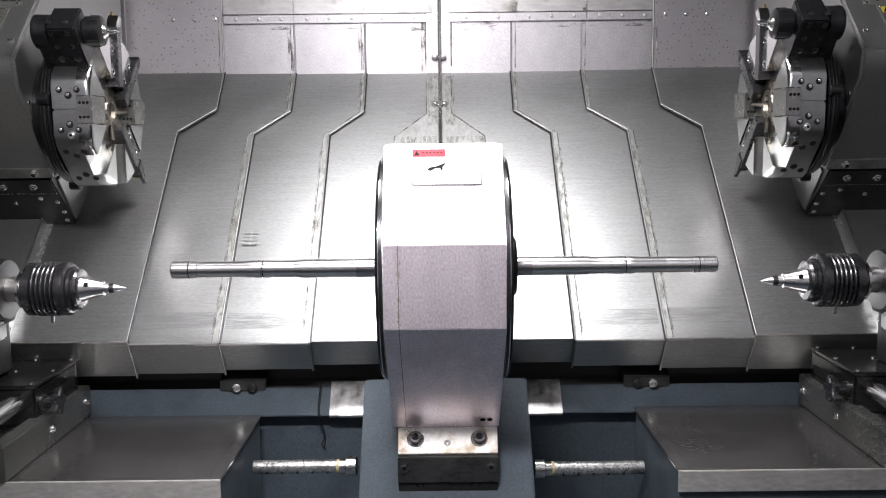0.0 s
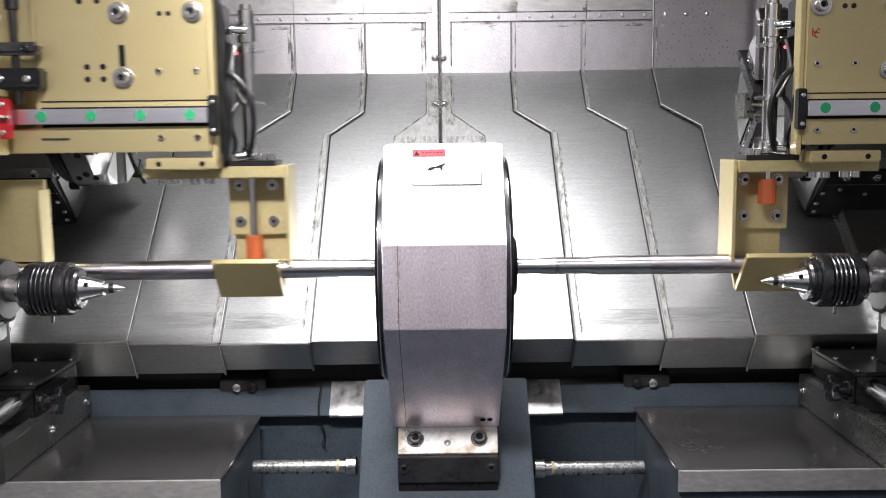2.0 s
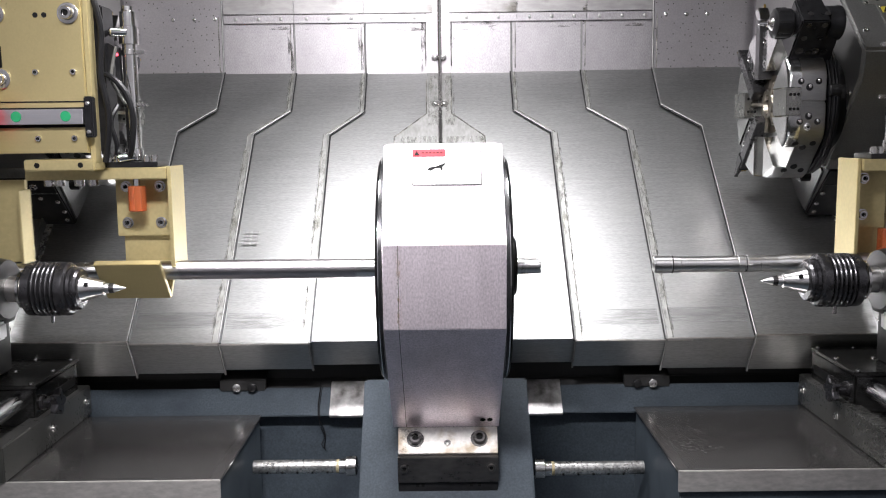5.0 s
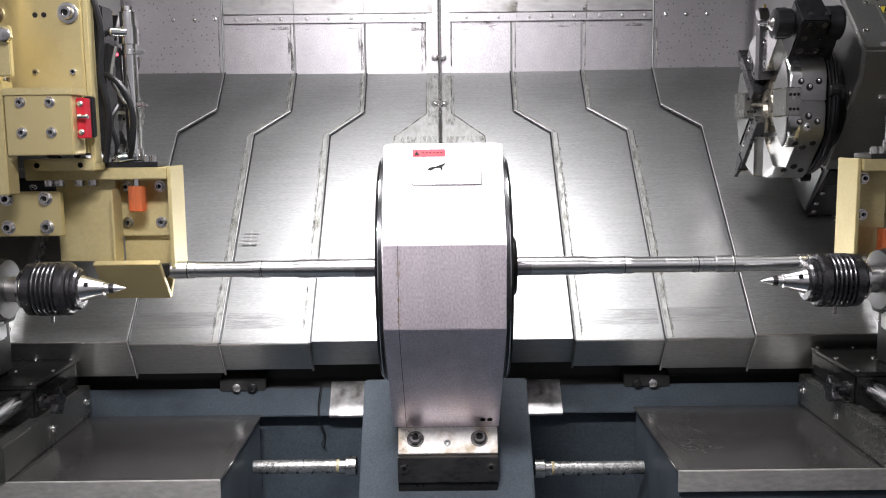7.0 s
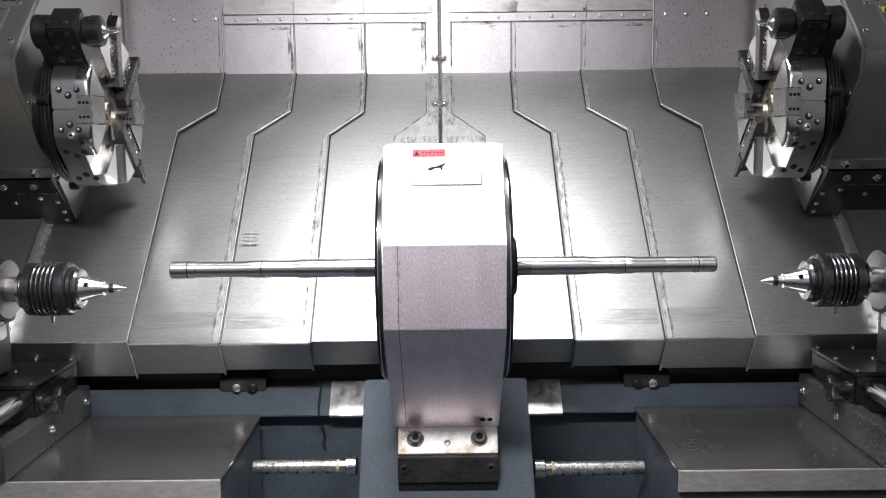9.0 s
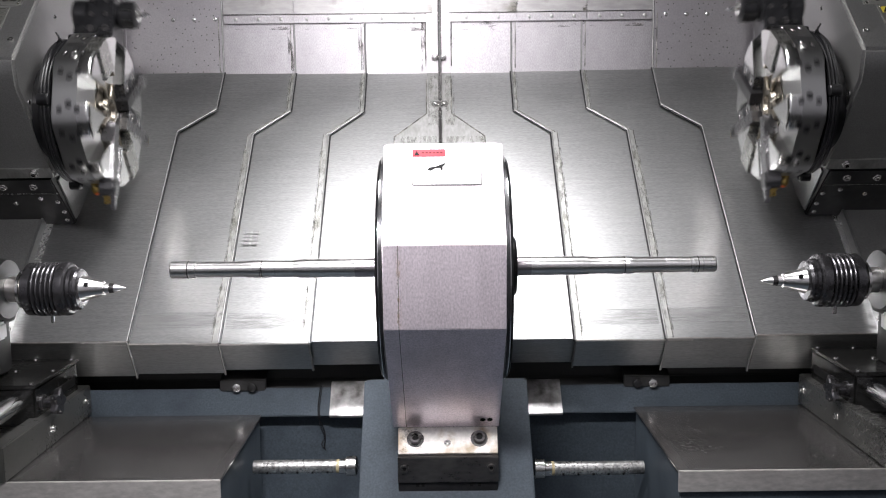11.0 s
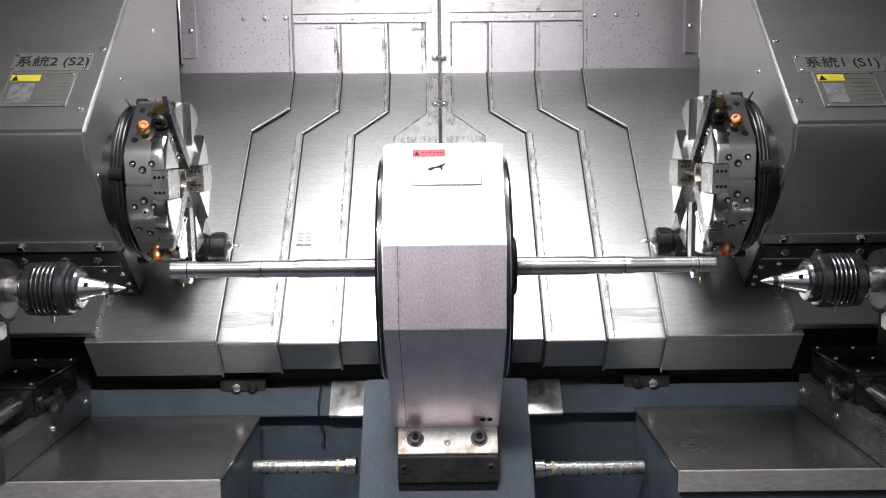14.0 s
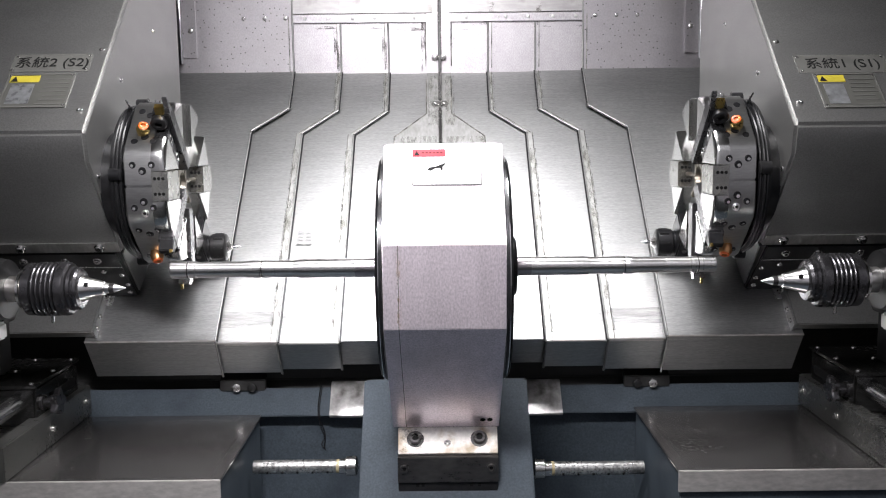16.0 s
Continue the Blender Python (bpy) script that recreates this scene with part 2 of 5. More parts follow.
def block(x0, x1, y0, y1, z0, z1, bevel=0.002, bm=None, turn=None):
    bm = bm or bmesh.new()
    m = Matrix.Translation(((x0 + x1) / 2, (y0 + y1) / 2, (z0 + z1) / 2))
    if turn is not None:
        m = m @ turn
    vs = bmesh.ops.create_cube(bm, size=1, matrix=m @ Matrix.Diagonal((abs(x1 - x0), abs(y1 - y0), abs(z1 - z0), 1)))["verts"]
    soften(bm, vs, bevel)
    return bm


def prism(profile, x0, x1, bevel=0.002, bm=None):
    """A profile of (y, z) places drawn out along x."""
    bm = bm or bmesh.new()
    a = [bm.verts.new((x0, y, z)) for y, z in profile]
    b = [bm.verts.new((x1, y, z)) for y, z in profile]
    bm.faces.new(a)
    bm.faces.new(b[::-1])
    for i in range(len(a)):
        j = (i + 1) % len(a)
        bm.faces.new((a[i], b[i], b[j], a[j]))
    bmesh.ops.recalc_face_normals(bm, faces=bm.faces)
    soften(bm, a + b, bevel)
    return bm


def slab(outline, shift, bevel=0.0, bm=None):
    """A flat outline of places in space, drawn out by a shift."""
    bm = bm or bmesh.new()
    a = [bm.verts.new(p) for p in outline]
    b = [bm.verts.new(Vector(p) + Vector(shift)) for p in outline]
    bm.faces.new(a)
    bm.faces.new(b[::-1])
    for i in range(len(a)):
        j = (i + 1) % len(a)
        bm.faces.new((a[i], b[i], b[j], a[j]))
    bmesh.ops.recalc_face_normals(bm, faces=bm.faces)
    soften(bm, a + b, bevel)
    return bm


def lathe(base, axis, rings, seg=32, bm=None):
    """A turned body: rings of (distance along the axis, radius)."""
    bm = bm or bmesh.new()
    base, axis = Vector(base), Vector(axis).normalized()
    u = axis.orthogonal().normalized()
    w = axis.cross(u)
    loops = []
    for d, r in rings:
        loops.append([bm.verts.new(base + axis * d + (u * math.cos(2 * math.pi * k / seg) + w * math.sin(2 * math.pi * k / seg)) * max(r, 1e-5)) for k in range(seg)])
    for p, q in zip(loops, loops[1:]):
        for k in range(seg):
            bm.faces.new((p[k], p[(k + 1) % seg], q[(k + 1) % seg], q[k]))
    bm.faces.new(loops[0][::-1])
    bm.faces.new(loops[-1])
    return bm


def rod(p0, p1, r, seg=20, bevel=0.0, bm=None):
    d = (Vector(p1) - Vector(p0)).length
    c = min(bevel, d / 3, r / 2)
    rings = [(0, r - c), (c, r), (d - c, r), (d, r - c)] if c else [(0, r), (d, r)]
    return lathe(p0, Vector(p1) - Vector(p0), rings, seg, bm)


def hose(points, r, seg=8, bm=None):
    bm = bm or bmesh.new()
    pts = [Vector(p) for p in points]
    fine = []
    for i in range(len(pts) - 1):
        p0, p1, p2, p3 = pts[max(i - 1, 0)], pts[i], pts[i + 1], pts[min(i + 2, len(pts) - 1)]
        for k in range(6):
            t = k / 6
            fine.append(0.5 * (2 * p1 + (p2 - p0) * t + (2 * p0 - 5 * p1 + 4 * p2 - p3) * t * t + (3 * p1 - p0 - 3 * p2 + p3) * t ** 3))
    fine.append(pts[-1])
    loops = []
    for i, p in enumerate(fine):
        d = (fine[min(i + 1, len(fine) - 1)] - fine[max(i - 1, 0)]).normalized()
        u = d.cross(Vector((0.3, 0.9, 0.2))).normalized()
        w = d.cross(u)
        loops.append([bm.verts.new(p + (u * math.cos(2 * math.pi * k / seg) + w * math.sin(2 * math.pi * k / seg)) * r) for k in range(seg)])
    for p, q in zip(loops, loops[1:]):
        for k in range(seg):
            bm.faces.new((p[k], p[(k + 1) % seg], q[(k + 1) % seg], q[k]))
    bm.faces.new(loops[0][::-1])
    bm.faces.new(loops[-1])
    return bm


def socket_screw(at, way, r, parent, mat=None, washer=True):
    """A socket-head screw with a hex recess, and its washer."""
    at, way = Vector(at), Vector(way).normalized()
    h = r * 0.9
    head = part("screw", lathe(at, way, [(0, r), (h * 0.85, r), (h, r * 0.88), (h, r * 0.56), (h * 0.45, r * 0.5), (h * 0.45, 0)], 16), mat or SCREW, parent)
    part("hex_recess", lathe(at + way * h * 0.455, way, [(0, r * 0.48), (0.0004, r * 0.48)], 6), INK, head)
    if washer:
        part("washer", lathe(at - way * 0.0005, way, [(0, r * 1.3), (r * 0.2, r * 1.3), (r * 0.2, r * 0.9)], 18), mat or SCREW, head)
    return head


def button_screw(at, way, r, parent, mat=None):
    at, way = Vector(at), Vector(way).normalized()
    return part("screw", lathe(at, way, [(0, r), (r * 0.35, r * 0.9), (r * 0.55, r * 0.55), (r * 0.55, r * 0.42), (r * 0.25, r * 0.4), (r * 0.25, 0)], 12), mat or SCREW, parent)


def hole(at, way, r, parent, mat=None):
    """A dark threaded hole with a bright rim."""
    at, way = Vector(at), Vector(way).normalized()
    return part("screw_hole", lathe(at, way, [(0, r * 1.15), (0.0007, r * 1.1), (0.0007, r * 0.95), (0.0002, r * 0.9), (0.0002, 0)], 12), mat or INK, parent)


# slope of the bed: height = depth + SLOPE
SLOPE = 0.70
NORMAL = Vector((0, -math.sqrt(0.5), math.sqrt(0.5)))
WALL_Y = 0.801


def on_slope(x, y, off=0.0):
    return Vector((x, y, y + SLOPE)) + NORMAL * off

# ---- enclosure: rear wall, roof, ends, workshop behind ----
setting("wall_rear", block(-2.4, 2.4, WALL_Y + 0.02, WALL_Y + 0.05, 0.2, 2.42, 0), WALLM, "bright sheet steel rear wall of the machine enclosure", "wall")
setting("ceiling", block(-2.4, 2.4, -1.15, WALL_Y + 0.05, 2.42, 2.46, 0), HOOD, "grey steel roof of the machine enclosure", "ceiling")
setting("wall_left", block(-2.44, -2.4, -1.15, WALL_Y + 0.05, 0.0, 2.46, 0), HOOD, "grey steel end wall of the enclosure", "wall")
setting("wall_right", block(2.4, 2.44, -1.15, WALL_Y + 0.05, 0.0, 2.46, 0), HOOD, "grey steel end wall of the enclosure", "wall")
# out of view; added to block ambient light from the pan
setting("front_shade_wall", block(-2.4, 2.4, -1.19, -1.15, 0.0, 0.92, 0), HOOD, "unseen grey steel wall added to shade the chip pan", "wall")
setting("floor", block(-4, 4, -4.0, WALL_Y + 0.05, -0.06, 0.0, 0), CONCRETE, "grey concrete workshop floor", "floor")
setting("wall_workshop", block(-4, 4, -4.1, -4.0, 0.0, 3.4, 0), PLASTER, "plain grey workshop wall", "wall")

fixture = thing("work_light", (0, -0.02, 2.42), "white lamp fixture under the enclosure roof", "lamp")
part("lamp_housing", block(-0.36, 0.36, -0.22, 0.18, 2.30, 2.42, 0.01), PALE, fixture)
part("diffuser", block(-0.31, 0.31, -0.19, 0.15, 2.285, 2.298, 0.003), GLOW, fixture, "glowing lamp diffuser")
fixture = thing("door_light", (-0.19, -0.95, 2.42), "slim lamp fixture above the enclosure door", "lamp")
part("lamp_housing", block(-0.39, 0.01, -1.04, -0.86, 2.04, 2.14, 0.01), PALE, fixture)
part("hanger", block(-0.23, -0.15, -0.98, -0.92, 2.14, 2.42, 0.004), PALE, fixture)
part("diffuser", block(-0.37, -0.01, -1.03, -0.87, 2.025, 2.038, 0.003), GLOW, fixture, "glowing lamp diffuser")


# ---- telescopic way covers ----
def way_cover(side, top_x, low_x, outer, level, top_z, name_label):
    """One telescopic cover: sheet on the wall, sheet on the slope, lip, with folded edge beads. side: -1 left, 1 right."""
    lift = 0.005 * level
    lip = 0.01 * min(level, 3)
    cover = thing("way_cover", (side * low_x, 0.21, 0.91), name_label, "machine cover", "telescopic way covers")
    n = NORMAL * lift
    ya, yb, yc, yd = WALL_Y - lift * 0.4, 0.695, 0.639, 0.207
    s = side

    def pt(x, y):
        return on_slope(x, y) + n

    sheet = [pt(s * top_x, ya), pt(s * top_x, yb), pt(s * low_x, yc), pt(s * low_x, yd), pt(s * outer, yd), pt(s * outer, ya)]
    part("slope_sheet", slab(sheet, -NORMAL * 0.003), COVER, cover, "brushed steel sloping cover sheet")
    proud = 0.010 if level > 3 else 0.0  # the outer sheet runs in front of the strips
    wy = WALL_Y - lift * 0.4 - 0.001 - proud
    zb = pt(0, ya).z - proud
    part("wall_sheet", block(s * top_x, s * outer, wy, wy + 0.003, zb, top_z, 0.0005), WALLM if level < 4 else SPLASH, cover, "bright upright cover sheet")
    fold = pt(0, yd)
    part("lip", slab([(s * low_x, fold.y, fold.z), (s * outer, fold.y, fold.z), (s * outer, fold.y + 0.052 + lip * 0.2, fold.z - 0.058 - lip),
                      (s * low_x, fold.y + 0.052 + lip * 0.2, fold.z - 0.058 - lip)], (0, 0.002, 0.002)), COVER, cover, "folded lower lip")
    up = NORMAL * 0.004
    edge = [pt(s * top_x, ya), pt(s * top_x, yb), pt(s * low_x, yc), pt(s * low_x, yd)]
    for p, q in zip(edge, edge[1:]):
        part("edge_bead", rod(p + up * 0.2, q + up * 0.2, 0.0022, 8), RIDGE, cover, "folded bright edge")
        d = Vector((s * 0.009, 0, 0))
        part("wiper", rod(p - d * 0.36, q - d * 0.36, 0.0020, 8), RUBBER, cover, "dark wiper lip along the edge")
    part("edge_bead", rod((s * top_x, wy - 0.001, zb), (s * top_x, wy - 0.001, top_z), 0.0024, 8), RIDGE, cover, "folded bright edge")
    part("grime_line", rod((s * (top_x + 0.010), wy - 0.0005, zb + 0.01), (s * (top_x + 0.010), wy - 0.0005, min(top_z, 1.65)), 0.0012, 6), GRIME, cover, "dark dried coolant line")
    tail = pt(0, yd)
    part("edge_bead", rod((s * low_x, tail.y, tail.z), (s * low_x, tail.y + 0.052, tail.z - 0.060 - lip), 0.0026, 8), RIDGE, cover, "folded bright edge")
    band = Vector((s * 0.024, 0, 0))
    for p, q, w in ((edge[0], edge[1], 0.35), (edge[1], edge[2], 0.4), (edge[2], edge[3], 0.58)) if level < 4 else ():
        part("edge_band", slab([p + up * 0.1, q + up * 0.1, q + band * w + up * 0.1, p + band * w + up * 0.1], -NORMAL * 0.0003), BAND, cover, "rubbed paler band along the edge")
        part("residue_line", rod(p + band * w + up * 0.05, q + band * w + up * 0.05, 0.0011, 6), GRIME, cover, "thin dried coolant line")
    part("fold_bead", rod((s * low_x, tail.y, tail.z), (s * outer, tail.y, tail.z), 0.0022, 8), BRIGHT, cover, "bright worn fold")
    return cover


def cover_strip(side, cover, x_in, x_out, level, screws):
    """The retaining strip across the head of a wall sheet."""
    wy = WALL_Y - 0.002 * level - 0.004
    part("head_strip", block(side * x_in, side * x_out, wy - 0.004, wy + 0.002, 1.657, 1.85, 0.001), STAINED, cover, "stained retaining strip")
    part("screw_strip", block(side * x_in, side * x_out, wy - 0.0015, wy + 0.002, 1.634, 1.655, 0.0006), WALLM, cover)
    for k in range(screws):
        x = side * (x_in + (x_out - x_in) * (k + 0.55) / (screws + 0.1))
        button_screw((x, wy - 0.002, 1.645), (0, -1, 0), 0.0047, cover, BAND)


CENTRE = thing("centre_cover", (0, 0.21, 0.91), "fixed centre way cover of brushed stainless sheet", "machine cover")
part("slope_sheet", slab([on_slope(-0.5, WALL_Y), on_slope(-0.5, 0.213), on_slope(0.5, 0.213), on_slope(0.5, WALL_Y)], -NORMAL * 0.003), COVER, CENTRE)
part("wall_sheet", block(-0.5, 0.5, WALL_Y, WALL_Y + 0.003, 1.50, 1.95, 0), WALLM, CENTRE)
part("lip", slab([(-0.5, 0.213, 0.913), (0.5, 0.213, 0.913), (0.5, 0.263, 0.85), (-0.5, 0.263, 0.85)], (0, 0.002, 0.002)), COVER, CENTRE)
part("ridge_plate", slab([on_slope(-0.038, WALL_Y, 0.004), on_slope(-0.038, 0.69, 0.004), on_slope(-0.118, 0.632, 0.004), on_slope(-0.118, 0.40, 0.004),
                          on_slope(0.108, 0.40, 0.004), on_slope(0.108, 0.632, 0.004), on_slope(0.026, 0.69, 0.004), on_slope(0.026, WALL_Y, 0.004)], -NORMAL * 0.003), RIDGE, CENTRE, "raised stained ridge plate")
for sgn, xa, xb in ((-1, -0.038, -0.118), (1, 0.026, 0.108)):
    for p, q in ((on_slope(xa, WALL_Y - 0.02, 0.0042), on_slope(xa, 0.69, 0.0042)), (on_slope(xa, 0.69, 0.0042), on_slope(xb, 0.632, 0.0042)), (on_slope(xb, 0.632, 0.0042), on_slope(xb, 0.42, 0.0042))):
        part("grime_line", rod(p, q, 0.0017, 6), GRIME, CENTRE, "dark dried coolant along the plate edge")
    part("grime_line", rod((xa + sgn * 0.002, WALL_Y - 0.001, 1.52), (xa + sgn * 0.002, WALL_Y - 0.001, 1.66), 0.0014, 6), GRIME, CENTRE)
part("ridge_plate", block(-0.038, 0.026, WALL_Y - 0.005, WALL_Y - 0.001, 1.50, 1.95, 0.0005), WALLM, CENTRE)
part("joint_bar", rod((-0.003, WALL_Y - 0.008, 1.503), (-0.003, WALL_Y - 0.008, 1.95), 0.005, 10), STEEL, CENTRE, "upright joint bar")
part("joint_bar", rod(on_slope(-0.003, WALL_Y, 0.008), on_slope(-0.003, 0.40, 0.008), 0.005, 10), STEEL, CENTRE)
for dx in (-0.013, 0.009):
    part("dome_nut", lathe((dx - 0.003, WALL_Y - 0.005, 1.541), (0, -1, 0), [(0, 0.0092), (0.005, 0.0092), (0.011, 0.006), (0.0125, 0.001)], 14), SCREW, CENTRE, "bright dome nut")
for dx in (-0.013, 0.009):
    part("dome_nut", lathe(on_slope(dx - 0.002, 0.712, 0.004), NORMAL, [(0, 0.0092), (0.005, 0.0092), (0.011, 0.006), (0.0125, 0.001)], 14), SCREW, CENTRE, "bright dome nut")

COVERS = {}
for side, rows in ((-1, ((0.200, 0.282), (0.386, 0.470), (0.572, 0.658))), (1, ((0.187, 0.275), (0.372, 0.464), (0.558, 0.648)))):
    for level, (a, b) in enumerate(rows, 1):
        outer = (0.52, 0.70, 0.93)[level - 1]
        top = 1.632 if level < 3 else 1.95
        word = ("inner", "middle", "outer")[level - 1]
        c = way_cover(side, a, b, outer, level + (1 if level == 3 else 0), top, word + " telescopic way cover of brushed stainless sheet")
        COVERS[side, level] = c
    for x in (0.59, 0.645, 0.70):
        button_screw((side * x, WALL_Y - 0.0192, 1.645), (0, -1, 0), 0.0055, COVERS[side, 3])
for side in (-1, 1):
    strip = thing("retaining_strip", (side * 0.1, WALL_Y, 1.655), "stained steel retaining strip screwed across the rear wall", "strip", "retaining strips")
    cover_strip(side, strip, 0.022, 0.200, 1, 2)
    strip = COVERS[side, 1]
    cover_strip(side, strip, 0.202, 0.384, 2, 3)
    strip = COVERS[side, 2]
    cover_strip(side, strip, 0.386, 0.570, 3, 3)

# ---- bed under the covers ----
setting("machine_bed", prism([(0.292, 0.792), (0.242, 0.742), (0.275, 0.734), (0.275, 0.46), (0.310, 0.46), (0.310, 0.780)], -1.9, 1.9, 0.003), PAINT, "blue-grey painted slanted machine bed", "machine bed")
# filler block coloured black in place of the shade below the cover lips
setting("bed_gap_shade", prism([(0.34, 0.93), (0.33, 0.80), (0.312, 0.778), (0.312, 0.52), (0.80, 0.52), (0.80, 1.30)], -1.9, 1.9, 0.002), VOID, "black filler painting the shade under the way covers", "rail")
setting("chip_pan", block(-1.9, 1.9, -0.9, 0.8, 0.40, 0.44, 0.002), PAINT, "blue-grey chip pan below the bed", "pan")
setting("bed_front", block(-1.9, 1.9, 0.23, 0.274, 0.44, 0.46, 0.004), PAINT, "blue-grey lower bed wall", "machine bed")
pedestal = thing("pedestal", (0, 0.0, 0.44), "blue-grey painted slanted pedestal under the spindle housing", "pedestal")
part("casting", prism([(0.148, 0.848), (-0.085, 0.615), (-0.085, 0.44), (0.230, 0.44), (0.26, 0.80)], -0.1625, 0.167, 0.004), PAINT, pedestal)
part("top_plate", slab([(-0.158, 0.140, 0.8445), (0.1625, 0.140, 0.8445), (0.1625, -0.080, 0.6245), (-0.158, -0.080, 0.6245)], NORMAL * -0.003, 0.001), PAINT, pedestal, "painted slanted top plate")
drip = thing("bed_cable", (-0.27, 0.26, 0.76), "thin black cable hanging down the bed face", "cable")
part("cable", hose([(-0.272, 0.292, 0.797), (-0.274, 0.262, 0.767), (-0.272, 0.238, 0.742), (-0.268, 0.262, 0.715), (-0.262, 0.27, 0.69), (-0.266, 0.272, 0.66)], 0.0011), RUBBER, drip)
part("cable", hose([(-0.268, 0.292, 0.797), (-0.271, 0.262, 0.767), (-0.269, 0.238, 0.742), (-0.272, 0.262, 0.712), (-0.264, 0.27, 0.688), (-0.271, 0.272, 0.668), (-0.262, 0.272, 0.655)], 0.0009), RUBBER, drip)
for s in (-1, 1):
    gib = thing("guide_plate", (s * 0.2, 0.2, 0.77), "bright ground guide plate with dried coolant on the bed", "plate", "guide plates")
    x0, x1 = (-0.249, -0.172) if s < 0 else (0.181, 0.254)
    part("plate", prism([(0.299, 0.803), (0.240, 0.744), (0.241, 0.738), (0.302, 0.797)], x0, x1, 0.0008), GUIDE, gib)
    clamp = thing("bed_clamp", (s * 0.42, 0.2, 0.80), "black clamp block with hex bolts under the cover lip", "clamp", "bed clamps")
    xc = -0.442 if s < 0 else 0.443
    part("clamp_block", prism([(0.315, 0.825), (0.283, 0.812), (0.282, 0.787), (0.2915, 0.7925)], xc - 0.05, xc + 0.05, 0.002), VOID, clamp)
    for k, dx in enumerate((-0.022, 0.012)):
        part("hex_bolt", lathe((xc + s * dx, 0.2825, 0.796), (0, -1, 0.1), [(0, 0.010), (0.010, 0.010), (0.011, 0.008)], 6), STEEL if k else DARK, clamp, "bright hex bolt")
    pipe = thing("coolant_pipe", (s * 0.28, 0.12, 0.684), "spotted chrome coolant pipe with slotted collar", "pipe", "coolant pipes")
    z = 0.684 if s < 0 else 0.674
    part("tube", rod((s * 0.19, 0.10, z), (s * (0.384 if s < 0 else 0.397), 0.10, z), 0.0135, 20), SPOTTED, pipe)
    part("collar", lathe((s * 0.176, 0.10, z), (s, 0, 0), [(0, 0.014), (0.003, 0.0195), (0.022, 0.0195), (0.024, 0.015), (0.036, 0.0148)], 12), STEEL, pipe, "slotted steel collar")
    part("tape", rod((s * 0.20, 0.10, z), (s * 0.218, 0.10, z), 0.0139, 20), material("aged_tape", (0.42, 0.36, 0.22), 0.6), pipe, "aged sealing tape")
    for k in range(5):
        part("spray_hole", lathe((s * (0.235 + k * 0.03), 0.0885, z - 0.008), (0, -1, -0.5), [(0, 0.0025), (0.0015, 0.0025)], 8), INK, pipe)
    # chip tray boxes
    x_in, back = (-0.392, 0.232) if s < 0 else (0.405, 0.238)
    tray = thing("chip_tray", (s * 0.7, 0.05, 0.44), "worn steel chip guard box with a flat top", "machine guard", "chip guards")
    part("top_sheet", block(x_in, s * 1.6, -0.13, back, 0.745, 0.75, 0.001), TRAY, tray, "scuffed flat top sheet")
    part("front_edge", block(x_in, s * 1.6, -0.135, -0.130, 0.712, 0.7505, 0.001), EDGE, tray, "brighter folded front edge")
    part("box_body", block(x_in + s * 0.004, s * 1.6, -0.126, back - 0.005, 0.431, 0.744, 0.002), PAINT, tray)
    part("stain", block(x_in + s * 0.02, s * 0.75, -0.12, 0.20, 0.7503, 0.7506, 0), SPLATTER, tray, "dried water spots on the sheet")
    for k in range(7):
        mx, my, ang = s * (0.46 + 0.042 * k), -0.09 + 0.25 * ((k * 0.618) % 1), 0.5 + k * 1.9
        part("chip", hose([(mx, my, 0.7512), (mx + 0.006 * math.cos(ang), my + 0.006 * math.sin(ang), 0.7525), (mx + 0.010 * math.cos(ang + 0.8), my + 0.010 * math.sin(ang + 0.8), 0.7512)], 0.0004, 5), OXIDE, tray, "fine metal chip")
    # slide support at the end of the tray
    sup = thing("tailstock_support", (s * 0.95, 0.0, 0.75), "dark tailstock support with bar and cover plate", "machine part", "tailstock supports")
    part("foot_plate", slab([(s * 0.762, 0.25, 0.751), (s * 0.762, 0.25, 0.815), (s * 0.762, -0.14, 0.815), (s * 0.762, -0.14, 0.751)], (s * 0.03, 0, 0), 0.002), PLATE, sup, "grey steel foot plate")
    part("side_block", slab([(s * 0.776, 0.222, 0.80), (s * 0.776, 0.222, 0.873), (s * 0.776, 0.022, 0.873), (s * 0.776, 0.022, 0.80)], (s * 0.20, 0, 0), 0.004), SUPPORT, sup)
    part("cover_plate", block(s * 0.772, s * 0.980, 0.018, 0.228, 0.8735, 0.880, 0.001), SUPPORT, sup, "dark screwed cover plate")
    for x in (0.785, 0.86, 0.965):
        for y in (0.03, 0.125, 0.215):
            button_screw((s * x, y, 0.880), (0, 0, 1), 0.005, sup)
    part("bar", rod((s * 0.808, 0.03, 0.848), (s * 0.808, -0.6, 0.848), 0.018, 28), BARM, sup, "polished support bar")
    part("side_rail", block(s * 0.795, s * 1.0, -0.5, 0.215, 0.752, 0.798, 0.002), PLATE, sup, "grey steel side rail")
    socket_screw((s * 0.762, 0.225, 0.785), (-s, 0, 0), 0.006, sup)
    socket_screw((s * 0.762, 0.06, 0.782), (-s, 0, 0), 0.006, sup)
    part("knob_stem", lathe((s * 0.776, 0.05, 0.838), (-s, 0, 0), [(0, 0.015), (0.006, 0.015), (0.007, 0.012), (0.024, 0.012), (0.025, 0.008)], 20), POLISHED, sup, "black threaded stem")
    star = bmesh.new()
    loops = []
